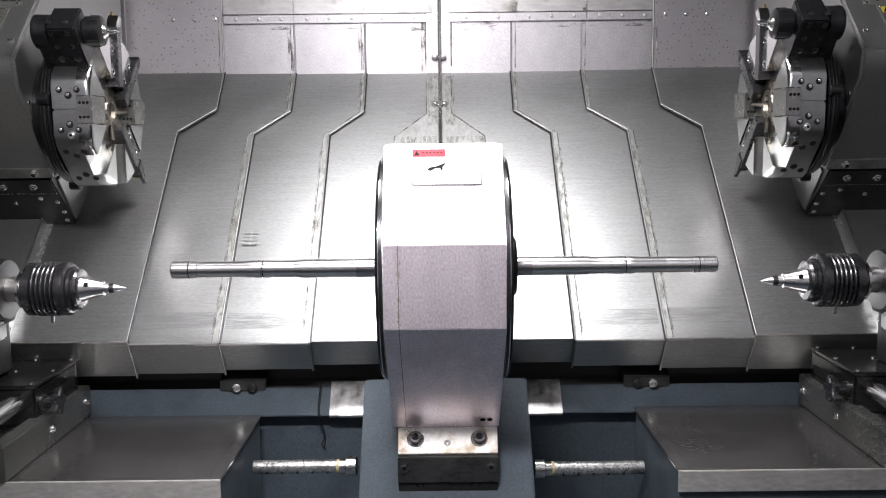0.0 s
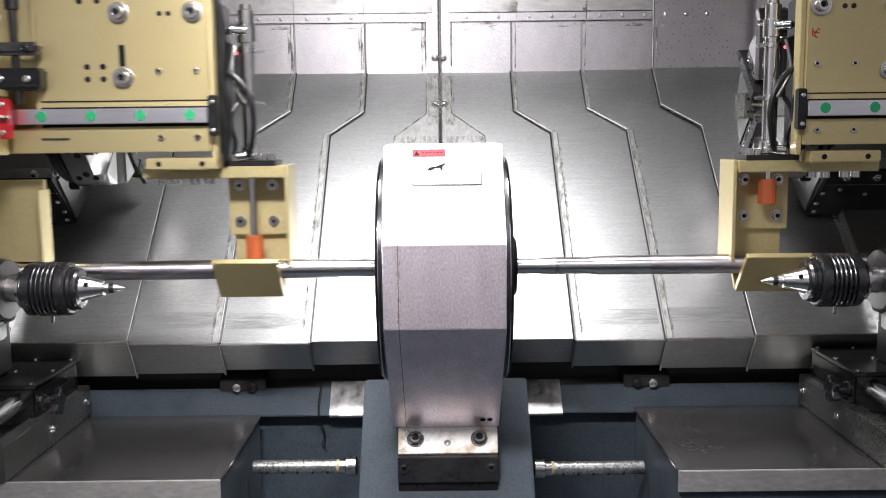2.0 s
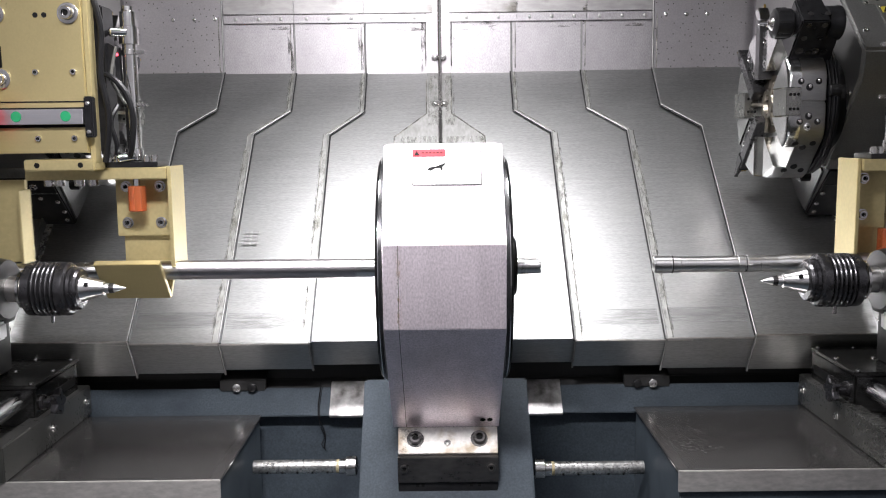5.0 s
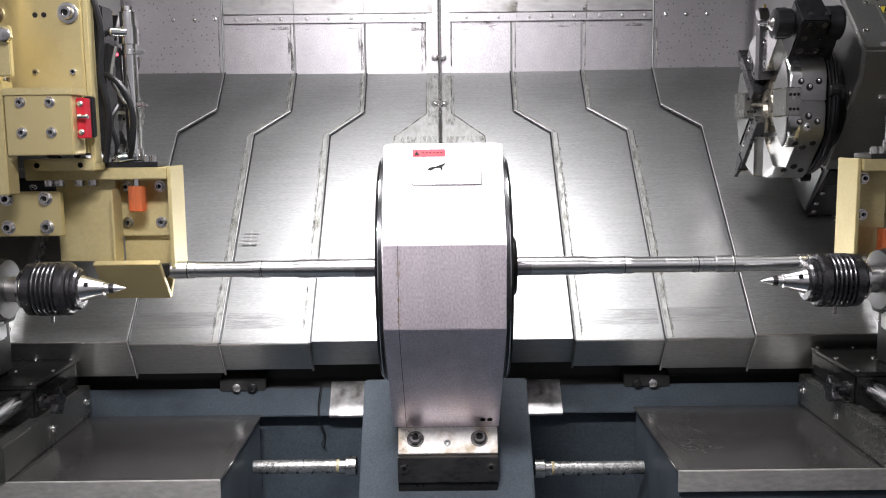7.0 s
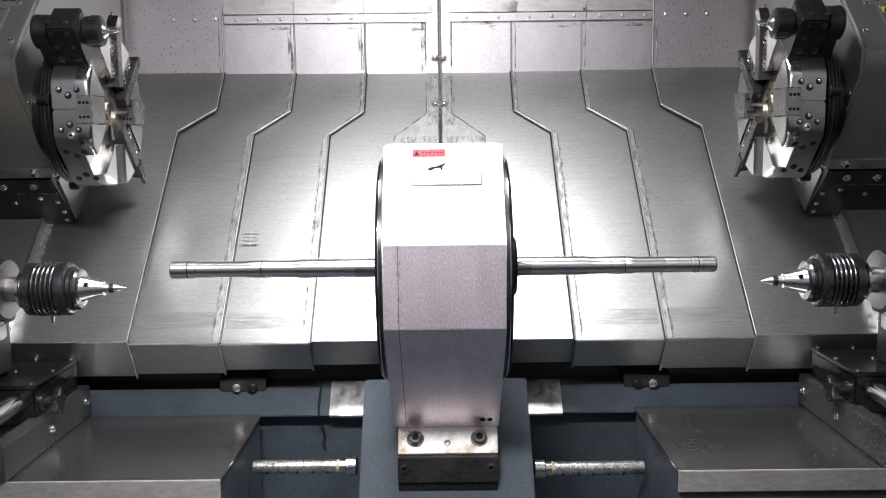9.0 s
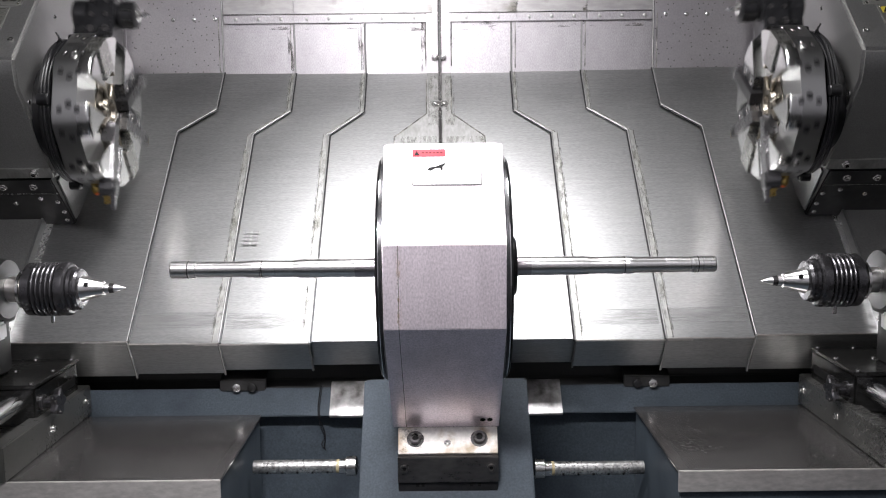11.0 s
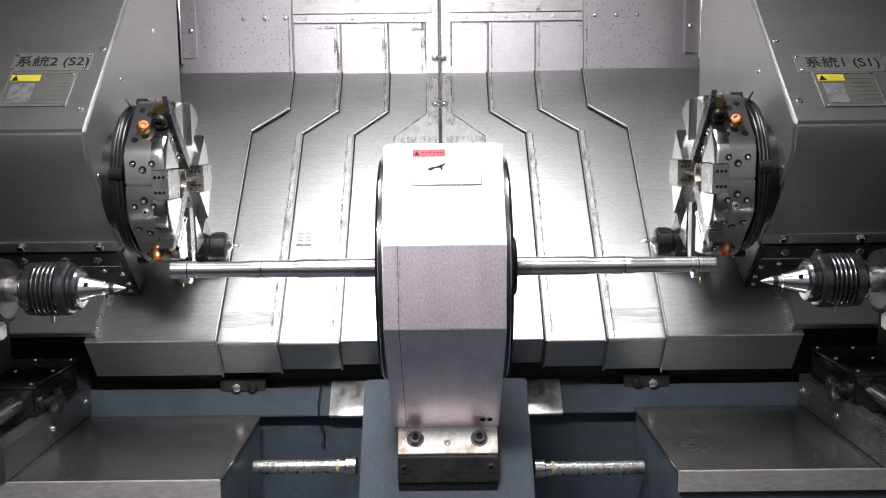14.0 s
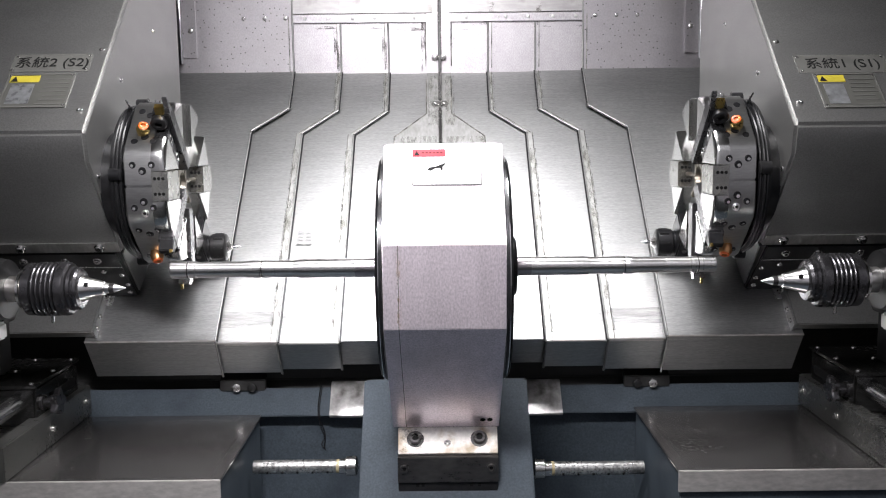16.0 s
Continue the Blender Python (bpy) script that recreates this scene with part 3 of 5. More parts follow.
    for d, k in ((0.022, 0.55), (0.025, 0.95), (0.034, 1.0), (0.037, 0.85)):
        loops.append([star.verts.new((s * (0.776 - d), 0.05 + math.cos(2 * math.pi * i / 40) * k * (0.0225 + 0.0055 * math.cos(2 * math.pi * i / 8)), 0.838 + math.sin(2 * math.pi * i / 40) * k * (0.0225 + 0.0055 * math.cos(2 * math.pi * i / 8)))) for i in range(40)])
    for p, q in zip(loops, loops[1:]):
        for i in range(40):
            star.faces.new((p[i], p[(i + 1) % 40], q[(i + 1) % 40], q[i]))
    star.faces.new(loops[0])
    star.faces.new(loops[-1])
    part("star_knob", star, POLISHED, sup, "black five-lobed star knob")
    part("slide_slot", block(s * 0.7745, s * 0.7775, 0.085, 0.205, 0.828, 0.846, 0.001), INK, sup, "dark slot of the knob")

    if s > 0:  # this end stands slightly higher
        tray.location.z += 0.007
        sup.location.z += 0.0075

# ---- centre drive spindle housing ----
HOUSE = thing("spindle_housing", (0, 0, 0.75), "bare steel centre-drive spindle housing with chamfered front", "spindle housing")
profile = [(-0.088, 1.3245), (-0.200, 1.167), (-0.200, 1.028), (0.018, 0.790), (0.16, 0.86), (0.20, 1.0), (0.20, 1.2), (0.10, 1.3245)]
part("body", prism(profile, -0.0985, 0.1025, 0.0012), HOUSING, HOUSE)
part("seam", prism([(-0.0905, 1.3235), (-0.2012, 1.167), (-0.2012, 1.028), (0.014, 0.792), (0.03, 0.80), (-0.19, 1.04), (-0.19, 1.16), (-0.08, 1.32)], -0.0735, -0.0725, 0), LABEL, HOUSE, "thin joint line")
for s, x in ((-1, -0.0990), (1, 0.1028)):
    part("flange", lathe((x, 0, 1.100), (s, 0, 0), [(0, 0.196), (0.001, 0.203), (0.0055, 0.203), (0.0058, 0.197), (0.0080, 0.197), (0.0095, 0.200), (0.0118, 0.197), (0.0118, 0.03)], 96), BLACK, HOUSE, "glossy black seal flange")
    part("flange_ring", lathe((x + s * 0.0056, 0, 1.100), (s, 0, 0), [(0, 0.2035), (0.0016, 0.2035), (0.0016, 0.19)], 96), CHROME, HOUSE, "polished ring")
part("nose_cap", lathe((0.1135, 0, 1.10), (1, 0, 0), [(0, 0.054), (0.014, 0.056), (0.019, 0.051), (0.0195, 0.022)], 48), BLACK, HOUSE, "dark spindle nose cap")
# mounting foot: slanted bright flange and black clamp bar
flange = part("foot_flange", slab([(-0.0885, 0.020, 0.790), (0.099, 0.020, 0.790), (0.098, -0.018, 0.752), (-0.0875, -0.018, 0.752)], NORMAL * -0.02, 0.001), FLANGE, HOUSE, "bright rust-stained mounting flange")
for x in (-0.056, 0.064):
    socket_screw((x, 0.002, 0.772), NORMAL, 0.0125, HOUSE, OXIDE)
button_screw((0.004, -0.004, 0.766), NORMAL, 0.007, HOUSE)
part("clamp_bar", block(-0.0885, 0.0985, -0.030, 0.030, 0.699, 0.748, 0.0015), OXIDE, HOUSE, "black clamp bar")
for x in (-0.076, 0.085):
    socket_screw((x, -0.030, 0.728), (0, -1, 0), 0.008, HOUSE, OXIDE)
part("lower_bar", block(-0.0880, 0.0980, -0.024, 0.030, 0.62, 0.6985, 0.0015), BLACK, HOUSE)
for x in (-0.055, -0.045, 0.045, 0.06):
    part("slot_hole", block(x, x + 0.006, -0.0255, -0.0235, 0.690, 0.695, 0.0005), INK, HOUSE)
for x in (-0.085, -0.079):
    part("slot_hole", lathe((x * 2.2 + 0.258, 0.0, 0.811), (0, -0.74, -0.67), [(0, 0.0052), (0.002, 0.0052), (0.002, 0)], 14), INK, HOUSE)
up = Vector((0, -0.162, 0.112)).normalized()
face_n = Vector((0, -0.822, 0.568))
face_d = Vector((0, 0.112, 0.162)).normalized()


def on_face(x, d, off):
    """A place on the housing's upper face, d metres above its lower edge."""
    return Vector((x, -0.200, 1.167)) + face_d * d + face_n * off


def decal(name, x0, x1, d0, d1, off, mat, parent, label=""):
    return part(name, slab([on_face(x0, d0, off), on_face(x1, d0, off), on_face(x1, d1, off), on_face(x0, d1, off)], face_n * -0.0006), mat, parent, label)


plate = thing("maker_plate", on_face(0.01, 0.15, 0), "white maker's plate with red warning strip and black emblem", "label")
decal("plate", -0.050, 0.066, 0.110, 0.178, 0.0012, PALE, plate)
for a in ((-0.050, 0.066, 0.110, 0.1114), (-0.050, -0.0487, 0.110, 0.178), (0.0647, 0.066, 0.110, 0.178), (-0.050, 0.066, 0.1766, 0.178)):
    decal("outline", *a, 0.0016, INK, plate)
decal("warning_strip", -0.050, 0.006, 0.166, 0.181, 0.0020, RED, plate, "red warning strip")
for k in range(6):
    decal("print_bar", -0.034 + k * 0.0062, -0.030 + k * 0.0062, 0.173, 0.1748, 0.0024, INK, plate)
part("warning_triangle", slab([on_face(-0.047, 0.1685, 0.0024), on_face(-0.038, 0.1685, 0.0024), on_face(-0.0425, 0.1780, 0.0024)], face_n * -0.0004), INK, plate)
emblem = [(-0.024, 0.146), (-0.020, 0.150), (-0.010, 0.1515), (-0.003, 0.154), (0.003, 0.1565), (0.004, 0.154), (0.000, 0.151), (0.000, 0.146), (-0.002, 0.145), (-0.004, 0.149), (-0.012, 0.1485), (-0.018, 0.145)]
part("emblem", slab([on_face(-0.010 + (x + 0.010) * 1.1, 0.146 + (d - 0.151) * 1.35, 0.0020) for x, d in emblem], face_n * -0.0004), INK, plate, "small black emblem")


# ---- shafts ----
def make_shaft(x_left, label):
    sh = thing("axle_shaft", (x_left + 0.499, 0, 1.10), label, "shaft", "axle shafts")
    k = 0.001
    rings = [(0, 14), (2, 15.8), (30, 15.8), (31, 16.5), (33, 16.5), (34, 15.4), (47, 15.4), (48, 14.3), (135, 14.3), (140, 15.3), (152, 15.3), (153, 16.0), (165, 16.0), (166, 15.2), (169, 15.2),
             (170, 16.3), (178, 16.3), (182, 15.2), (228, 15.2), (236, 17.2), (330, 17.4), (668, 17.4), (760, 17.2), (766, 15.8), (806, 15.6), (808, 16.4), (828, 16.4), (829, 15.4), (832, 15.4), (833, 16.0),
             (846, 16.0), (850, 14.6), (955, 14.2), (956, 15.2), (964, 15.2), (965, 14.4), (996, 14.4), (998, 13)]
    part("body", lathe((x_left, 0, 1.10), (1, 0, 0), [(d * k, r * k) for d, r in rings], 40), SHAFTM, sh)
    part("forged_middle", lathe((x_left + 0.338, 0, 1.10), (1, 0, 0), [(0, 0.0165), (0.0005, 0.01765), (0.3215, 0.01765), (0.322, 0.0165)], 40), FORGED, sh, "dull unmachined middle length")
    for d, w in ((0, -1), (0.998, 1)):
        part("end_face", lathe((x_left + d, 0, 1.10), (w, 0, 0), [(0, 0.0128), (0.0004, 0.0124), (0.0004, 0.0050), (-0.004, 0.0015)], 32), RIDGE, sh, "dull sawn end face with centre hole")
    for d, r in ((0.0325, 0.0167), (0.1675, 0.0155), (0.8305, 0.0157), (0.9645, 0.0154)):
        part("groove", lathe((x_left + d - 0.001, 0, 1.10), (1, 0, 0), [(0, r - 0.001), (0.0003, r), (0.0017, r), (0.002, r - 0.001)], 40), DARK, sh, "dark turned groove")
    for d, r in ((0.060, 0.01435), (0.205, 0.01525), (0.800, 0.01575), (0.905, 0.0145)):
        part("bright_band", lathe((x_left + d, 0, 1.10), (1, 0, 0), [(0, r - 0.001), (0.0005, r + 0.0002), (0.0195, r + 0.0002), (0.02, r - 0.001)], 40), SHAFTM, sh, "polished bearing band")
    return sh


SHAFT_A = make_shaft(-0.497, "finished turned steel axle shaft with stepped ends")
SHAFT_C = make_shaft(-1.167, "fresh turned steel axle shaft held by the loader")


# ---- tailstock centres ----
def live_centre(s):
    t = thing("live_centre", (s * 0.80, -0.12, 1.088), "live centre with black ribbed bellows and hardened point", "live centre", "live centres")
    o, ax = (s * 0.541, -0.12, 1.088), (s, 0, 0)
    part("point", lathe(o, ax, [(0, 0.0006), (0.016, 0.0065), (0.018, 0.0072), (0.034, 0.0095), (0.035, 0.008), (0.037, 0.008)], 32), SHAFTM, t, "ground steel point")
    part("cone", lathe((s * 0.577, -0.12, 1.088), ax, [(0, 0.009), (0.001, 0.012), (0.036, 0.0215), (0.038, 0.0235), (0.066, 0.0240), (0.068, 0.022)], 40), SHAFTM, t, "steel centre body")
    part("dark_collar", lathe((s * 0.560, -0.12, 1.088), ax, [(0, 0.0072), (0.0005, 0.0082), (0.008, 0.0088), (0.0085, 0.008)], 24), OXIDE, t, "dark collar behind the point")
    part("port", lathe((s * 0.600, -0.1415, 1.098), (0, -1, 0.3), [(0, 0.004), (0.0022, 0.004)], 10), INK, t)
    part("front_ring", lathe((s * 0.614, -0.12, 1.088), ax, [(0, 0.024), (0.001, 0.033), (0.005, 0.0358), (0.0065, 0.0335), (0.009, 0.0338), (0.0105, 0.0370), (0.0155, 0.0378), (0.016, 0.034)], 48), POLISHED, t, "stepped black front ring")
    part("collar_ring", lathe((s * 0.630, -0.12, 1.088), ax, [(0, 0.036), (0.001, 0.0415), (0.004, 0.0448), (0.009, 0.0458), (0.0165, 0.0455), (0.0185, 0.042)], 48), POLISHED, t, "polished black collar")
    rings = [(0, 0.030)]
    for k in range(5):
        d = 0.001 + k * 0.0078
        rings += [(d, 0.0415), (d + 0.0018, 0.0452), (d + 0.0034, 0.0462), (d + 0.0050, 0.0454), (d + 0.0074, 0.0415)]
    rings += [(0.041, 0.0452), (0.054, 0.0448), (0.056, 0.042), (0.056, 0.024)]
    part("bellows", lathe((s * 0.648, -0.12, 1.088), ax, rings, 48), POLISHED, t, "black ribbed bellows")
    part("stop_disc", lathe((s * 0.711, -0.12, 1.088), ax, [(0.0025, 0.022), (0.0025, 0.0305), (0, 0.0312), (0, 0.0335), (0.004, 0.0335), (0.004, 0.022)], 40), STEEL, t, "thin bright stop disc")
    part("oil_fitting", rod((s * 0.667, -0.125, 1.045), (s * 0.667, -0.125, 1.030), 0.0030, 10, 0.001), SCREW, t, "small plated oil fitting")
    part("neck", lathe((s * 0.700, -0.12, 1.088), ax, [(0, 0.022), (0.04, 0.022)], 40), BRIGHT, t, "bright neck")
    part("quill", lathe((s * 0.738, -0.12, 1.088), ax, [(0, 0.030), (0.002, 0.050), (0.02, 0.054), (0.9, 0.054)], 48), DARK, t, "dark steel quill")
    return t


for s in (-1, 1):
    live_centre(s)
    br = thing("tailstock_bracket", (s * 0.80, -0.12, 1.0), "dark bracket with screws under the tailstock quill", "bracket", "tailstock brackets")
    part("bracket_plate", slab([(s * 0.755, -0.10, 1.055), (s * 0.768, -0.10, 1.02), (s * 0.80, -0.10, 1.02), (s * 0.9, -0.10, 0.9), (s * 1.3, -0.10, 0.9), (s * 1.3, -0.10, 1.05)], (0, 0.05, 0), 0.002), DARK, br)
    part("hose_end", block(s * 0.755, s * 0.79, -0.135, -0.105, 1.000, 1.03, 0.004), PALE, br, "white plastic elbow")
    part("slide_body", block(s * 0.86, s * 1.6, -0.06, 0.12, 0.884, 1.05, 0.006), VOID, br)


# ---- turret carriages ----
def turret_carriage(s):
    """Carriage written at its working place; s: -1 left, 1 right."""
    car = thing("turret_carriage", (s * 0.545, 0.16, 1.250), "grey sheet-steel hood with an eight-station tool turret", "tool turret", "turret carriages")
    xi, xo = s * 0.640, s * 1.75
    prof = [(0.276, 1.6387), (-0.0036, 1.3563), (0.0058, 1.2998), (0.1564, 1.1191), (0.30, 1.14), (0.615, 1.40), (0.615, 1.92), (0.55, 1.92)]
    part("hood", prism(prof, xi, xo, 0.006), HOOD, car, "grey brushed steel hood")
    for y, z, r in ((0.36, 1.425, 0.0055), (0.20, 1.46, 0.0055), (0.05, 1.275, 0.0055), (0.42, 1.58, 0.006)):
        button_screw((xi, y, z), (-s, 0, 0), r, car)
    hn = NORMAL
    for x, d in ((0.661, 0.056), (0.657, 0.224), (0.94, 0.056), (0.94, 0.224)):
        p = Vector((s * x, -0.0036, 1.3563)) + Vector((0, 1, 1)).normalized() * d
        button_screw(p + hn * 0.0005, hn, 0.006, car)
    fd, fn = Vector((0, 0.640, -0.768)), Vector((0, -0.768, -0.640))
    root = Vector((0, 0.0058, 1.2998))
    strip = [root + fd * d + fn * 0.0035 + Vector((x, 0, 0)) for x, d in ((s * 0.644, 0.206), (s * 1.70, 0.206), (s * 1.70, 0.233), (s * 0.644, 0.233))]
    part("hood_flange", slab(strip, -fn * 0.003, 0.0006), BAND, car, "bare lower flange of the hood")
    for x in (0.682, 0.838, 0.99):
        socket_screw(root + fd * 0.219 + fn * 0.0035 + Vector((s * x, 0, 0)), fn, 0.0078, car)
    # saddle block under the hood, standing on the slope
    part("saddle_block", slab([(s * 0.655, 0.158, 1.116), (s * 0.655, 0.278, 1.006), (s * 0.655, 0.335, 1.050), (s * 0.655, 0.47, 1.185), (s * 0.655, 0.28, 1.20)], (s * 0.95, 0, 0), 0.003), DARK, car, "dark saddle block with cap screws")
    part("end_cheek", slab([(s * 0.651, 0.19, 1.112), (s * 0.651, 0.276, 1.020), (s * 0.651, 0.325, 1.052), (s * 0.651, 0.40, 1.125), (s * 0.651, 0.28, 1.19)], (s * 0.0035, 0, 0), 0.0005), COVER, car, "bare steel end cheek")
    fw = Vector((0, -0.110, -0.120)).normalized()
    for x, k in ((0.666, 0.48), (0.664, 0.70), (0.668, 0.88), (0.700, 0.40), (0.76, 0.5), (0.83, 0.6), (0.90, 0.5)):
        button_screw(Vector((s * x, 0.158 + 0.120 * k, 1.116 - 0.110 * k)) + fw * 0.0003, fw, 0.0055, car)
    joint = Vector((0, 0.158 + 0.120 * 0.30, 1.116 - 0.110 * 0.30))
    part("joint_line", rod(joint + Vector((s * 0.656, 0, 0)), joint + Vector((s * 1.6, 0, 0)), 0.0016, 6), STEEL, car, "worn joint edge of the saddle")
    for x in (0.70, 0.765, 0.85, 0.94):
        socket_screw(Vector((s * x, 0.158 + 0.120 * 0.15, 1.116 - 0.110 * 0.15)) + fw * 0.0003, fw, 0.0065, car)
    # labels on the sloping hood
    def on_hood(x, d, off):
        return Vector((s * x, -0.0036, 1.3563)) + Vector((0, 1, 1)).normalized() * d + hn * off

    def hood_card(name, x0, x1, d0, d1, off, mat, parent, label=""):
        return part(name, slab([on_hood(x0, d0, off), on_hood(x1, d0, off), on_hood(x1, d1, off), on_hood(x0, d1, off)], hn * -0.0008), mat, parent, label)

    lo, x0, x1 = (0.162, 0.670, 0.821) if s < 0 else (0.134, 0.680, 0.852)
    tag = hood_card("system_plate", x0, x1, lo, lo + 0.050, 0.0015, LABEL, car, "steel system name plate")
    for x in (x0 + 0.006, x1 - 0.006):
        for d in (0.006, 0.044):
            button_screw(on_hood(x, lo + d, 0.0015), hn, 0.003, tag)
    txt = bpy.data.curves.new("system_name", "FONT")
    txt.body = "\u7cfb\u7d712 (S2)" if s < 0 else "\u7cfb\u7d711 (S1)"
    txt.offset = 0.0002
    txt.size, txt.extrude, txt.align_x, txt.align_y = 0.0325, 0.0002, "CENTER", "CENTER"
    txt.materials.append(INK)
    tx = new("system_name", txt)
    tx.parent = tag
    q = on_hood((x0 + x1) / 2 + s * 0.002, lo + 0.024, 0.0019)
    tx.matrix_local = Matrix.Translation(q - ORIGIN[tag]) @ pose(0, 0, 0, 45, 0, 0)
    lo, x0, x1 = (0.064, 0.690, 0.817) if s < 0 else (0.040, 0.704, 0.819)
    card = hood_card("caution_card", x0, x1, lo, lo + 0.092, 0.0015, CARD, car, "dark caution card behind a clear cover")
    for b0, b1, e0, e1 in ((x0, x1, lo, lo + 0.004), (x0, x1, lo + 0.088, lo + 0.092), (x0, x0 + 0.004, lo + 0.004, lo + 0.088), (x1 - 0.004, x1, lo + 0.004, lo + 0.088)):
        hood_card("card_frame", b0, b1, e0, e1, 0.0026, LABEL, card, "pale clear frame of the card")
    xm = (x0 + x1) / 2
    ya0, ya1 = (xm + 0.002, x1 - 0.006) if s < 0 else (x0 + 0.006, xm - 0.002)
    yb0, yb1 = (x0 + 0.006, xm - 0.004) if s < 0 else (xm + 0.004, x1 - 0.006)
    hood_card("yellow_header", ya0, ya1, lo + 0.068, lo + 0.086, 0.0022, YELLOW, card, "yellow caution header")
    tri = ya1 - 0.009 if s < 0 else ya0 + 0.009
    part("warning_triangle", slab([on_hood(tri - 0.007, lo + 0.0695, 0.0028), on_hood(tri + 0.007, lo + 0.0695, 0.0028), on_hood(tri, lo + 0.0840, 0.0028)], hn * -0.0004), INK, card)
    hood_card("pictogram", ya0 + 0.006, ya1 - 0.006, lo + 0.010, lo + 0.062, 0.0020, PICTO, card, "grey pictogram panel")
    hood_card("side_plate", *((0.845, 1.0) if s < 0 else (0.872, 1.0)), lo - 0.004, lo + 0.118, 0.0015, LABEL, car, "blank steel side plate")
    for k in range(7):
        hood_card("print_bar", yb0, yb1 - 0.005 * (k % 3), lo + 0.008 + k * 0.011, lo + 0.0108 + k * 0.011, 0.0022, LABEL, card)
    for x in (x0 + 0.005, x1 - 0.005):
        for d in (0.005, 0.087):
            button_screw(on_hood(x, lo + d, 0.0015), hn, 0.003, card)
    # turret: drum against the hood, then the indexed disc
    c = Vector((s * 0.541, 0.16, 1.2575))
    part("drum", lathe((s * 0.642, 0.16, 1.2575), (-s, 0, 0), [(0, 0.10), (0.034, 0.10), (0.035, 0.140), (0.036, 0.148), (0.041, 0.150), (0.042, 0.145), (0.045, 0.145), (0.046, 0.151), (0.053, 0.151), (0.054, 0.146), (0.059, 0.146), (0.060, 0.13)], 72), BLACK, car, "black turret flange")
    for a in (172, 262, 82, 352):
        p = c + Vector((s * 0.062, math.cos(radians(a)) * 0.153, math.sin(radians(a)) * 0.153))
        part("lug", lathe(p, (-s, 0, 0), [(0, 0.012), (0.02, 0.012), (0.022, 0.009)], 14), BLACK, car)
    for r, dx in ((0.1490, 0.045), (0.1515, 0.052), (0.1490, 0.0585)):
        part("cable", hose([spun(c, a, s * dx, r + 0.0012 * math.sin(a * 0.09 + dx * 300)) for a in range(112, 262, 10)], 0.0026, 6), RUBBER, car, "thin black cable round the turret flange")
    for a in (112, 254):
        for k in range(3):
            q = spun(c, a + 3 * k, s * (0.047 + 0.004 * k), 0.150)
            part("cable_tie", hose([q, q + Vector((s * (0.004 - 0.007 * k), -0.006, 0.010)), q + Vector((s * (0.010 - 0.012 * k), -0.004, 0.020 - 0.004 * k))], 0.0017, 6), RUBBER, car, "twisted black cable tie end")
    disc = part("disc", bmesh_disc(s, c), DISC, car, "bright indexed turret disc", at=c)
    fit_tools(s, c, disc)
    return car, disc


def spun(c, a, dx, r, t=0.0):
    """A place on the turret: angle a in degrees, dx along the axis, r out, t across."""
    ca, sa = math.cos(radians(a)), math.sin(radians(a))
    return Vector((c.x + dx, c.y + ca * r - sa * t, c.z + sa * r + ca * t))


def bmesh_disc(s, c):
    """Eight broad flats with chamfered corners; radial slots are left open by the lands on its face."""
    bm = bmesh.new()
    rim = []
    for k in range(8):
        m = k * 45
        rim += [(m - 18.6, 0.1625)]
        if k in (0, 4):
            rim += [(m - 0.9, 0.1542), (m - 0.85, 0.148), (m + 0.85, 0.148), (m + 0.9, 0.1542)]
        rim += [(m + 18.6, 0.1625)]
    rings = []
    for dx, shrink in ((0.037, 0.004), (0.034, 0), (-0.0135, 0), (-0.0140, 0.0005)):
        rings.append([bm.verts.new(spun(c, a, s * dx, r - shrink)) for a, r in rim])
    n = len(rim)
    for p, q in zip(rings, rings[1:]):
        for k in range(n):
            bm.faces.new((p[k], p[(k + 1) % n], q[(k + 1) % n], q[k]))
    bm.faces.new(rings[0])
    bm.faces.new(rings[-1][::-1])
    return bm


def bmesh_land(s, c, k, half):
    """A pointed sector of the disc's face between two radial slots of the given half width."""
    m = k * 45 + 22.5
    flat, rim_t = 0.154, 0.0518

    def ring(dx, inset, grow):
        pts = [(m, half / math.sin(radians(22.5)) + grow, 0.0)]
        for side in (-1, 1):
            edge = [(m + side * 22.5, flat - inset * 0.35, -side * (half + grow * 0.4)), (m + side * 22.5, flat - inset, -side * rim_t)]
            pts += edge if side < 0 else edge[::-1]
        return [spun(c, a, -s * dx, r, t) for a, r, t in pts]
    bm = bmesh.new()
    loops = [[bm.verts.new(p) for p in r] for r in (ring(0.0395, 0.010, 0.0006), ring(0.0365, 0.0035, 0.0), ring(0.0315, 0.0, 0.0), ring(0.0135, 0.0, 0.0))]
    for p, q in zip(loops, loops[1:]):
        for i in range(len(p)):
            j = (i + 1) % len(p)
            bm.faces.new((p[i], p[j], q[j], q[i]))
    bm.faces.new(loops[0])
    bm.faces.new(loops[-1][::-1])
    return bm


def radial_box(s, c, a, dx0, dx1, r0, r1, w0, w1, bevel=0.001, t=0.0):
    """A wedge on the turret from radius r0 to r1, widths w0 and w1, from dx0 to dx1 along the axis (towards the shaft)."""
    pts = [spun(c, a, -s * dx0, r0, t - w0), spun(c, a, -s * dx0, r0, t + w0), spun(c, a, -s * dx0, r1, t + w1), spun(c, a, -s * dx0, r1, t - w1)]
    return slab(pts, (-s * (dx1 - dx0), 0, 0), bevel)


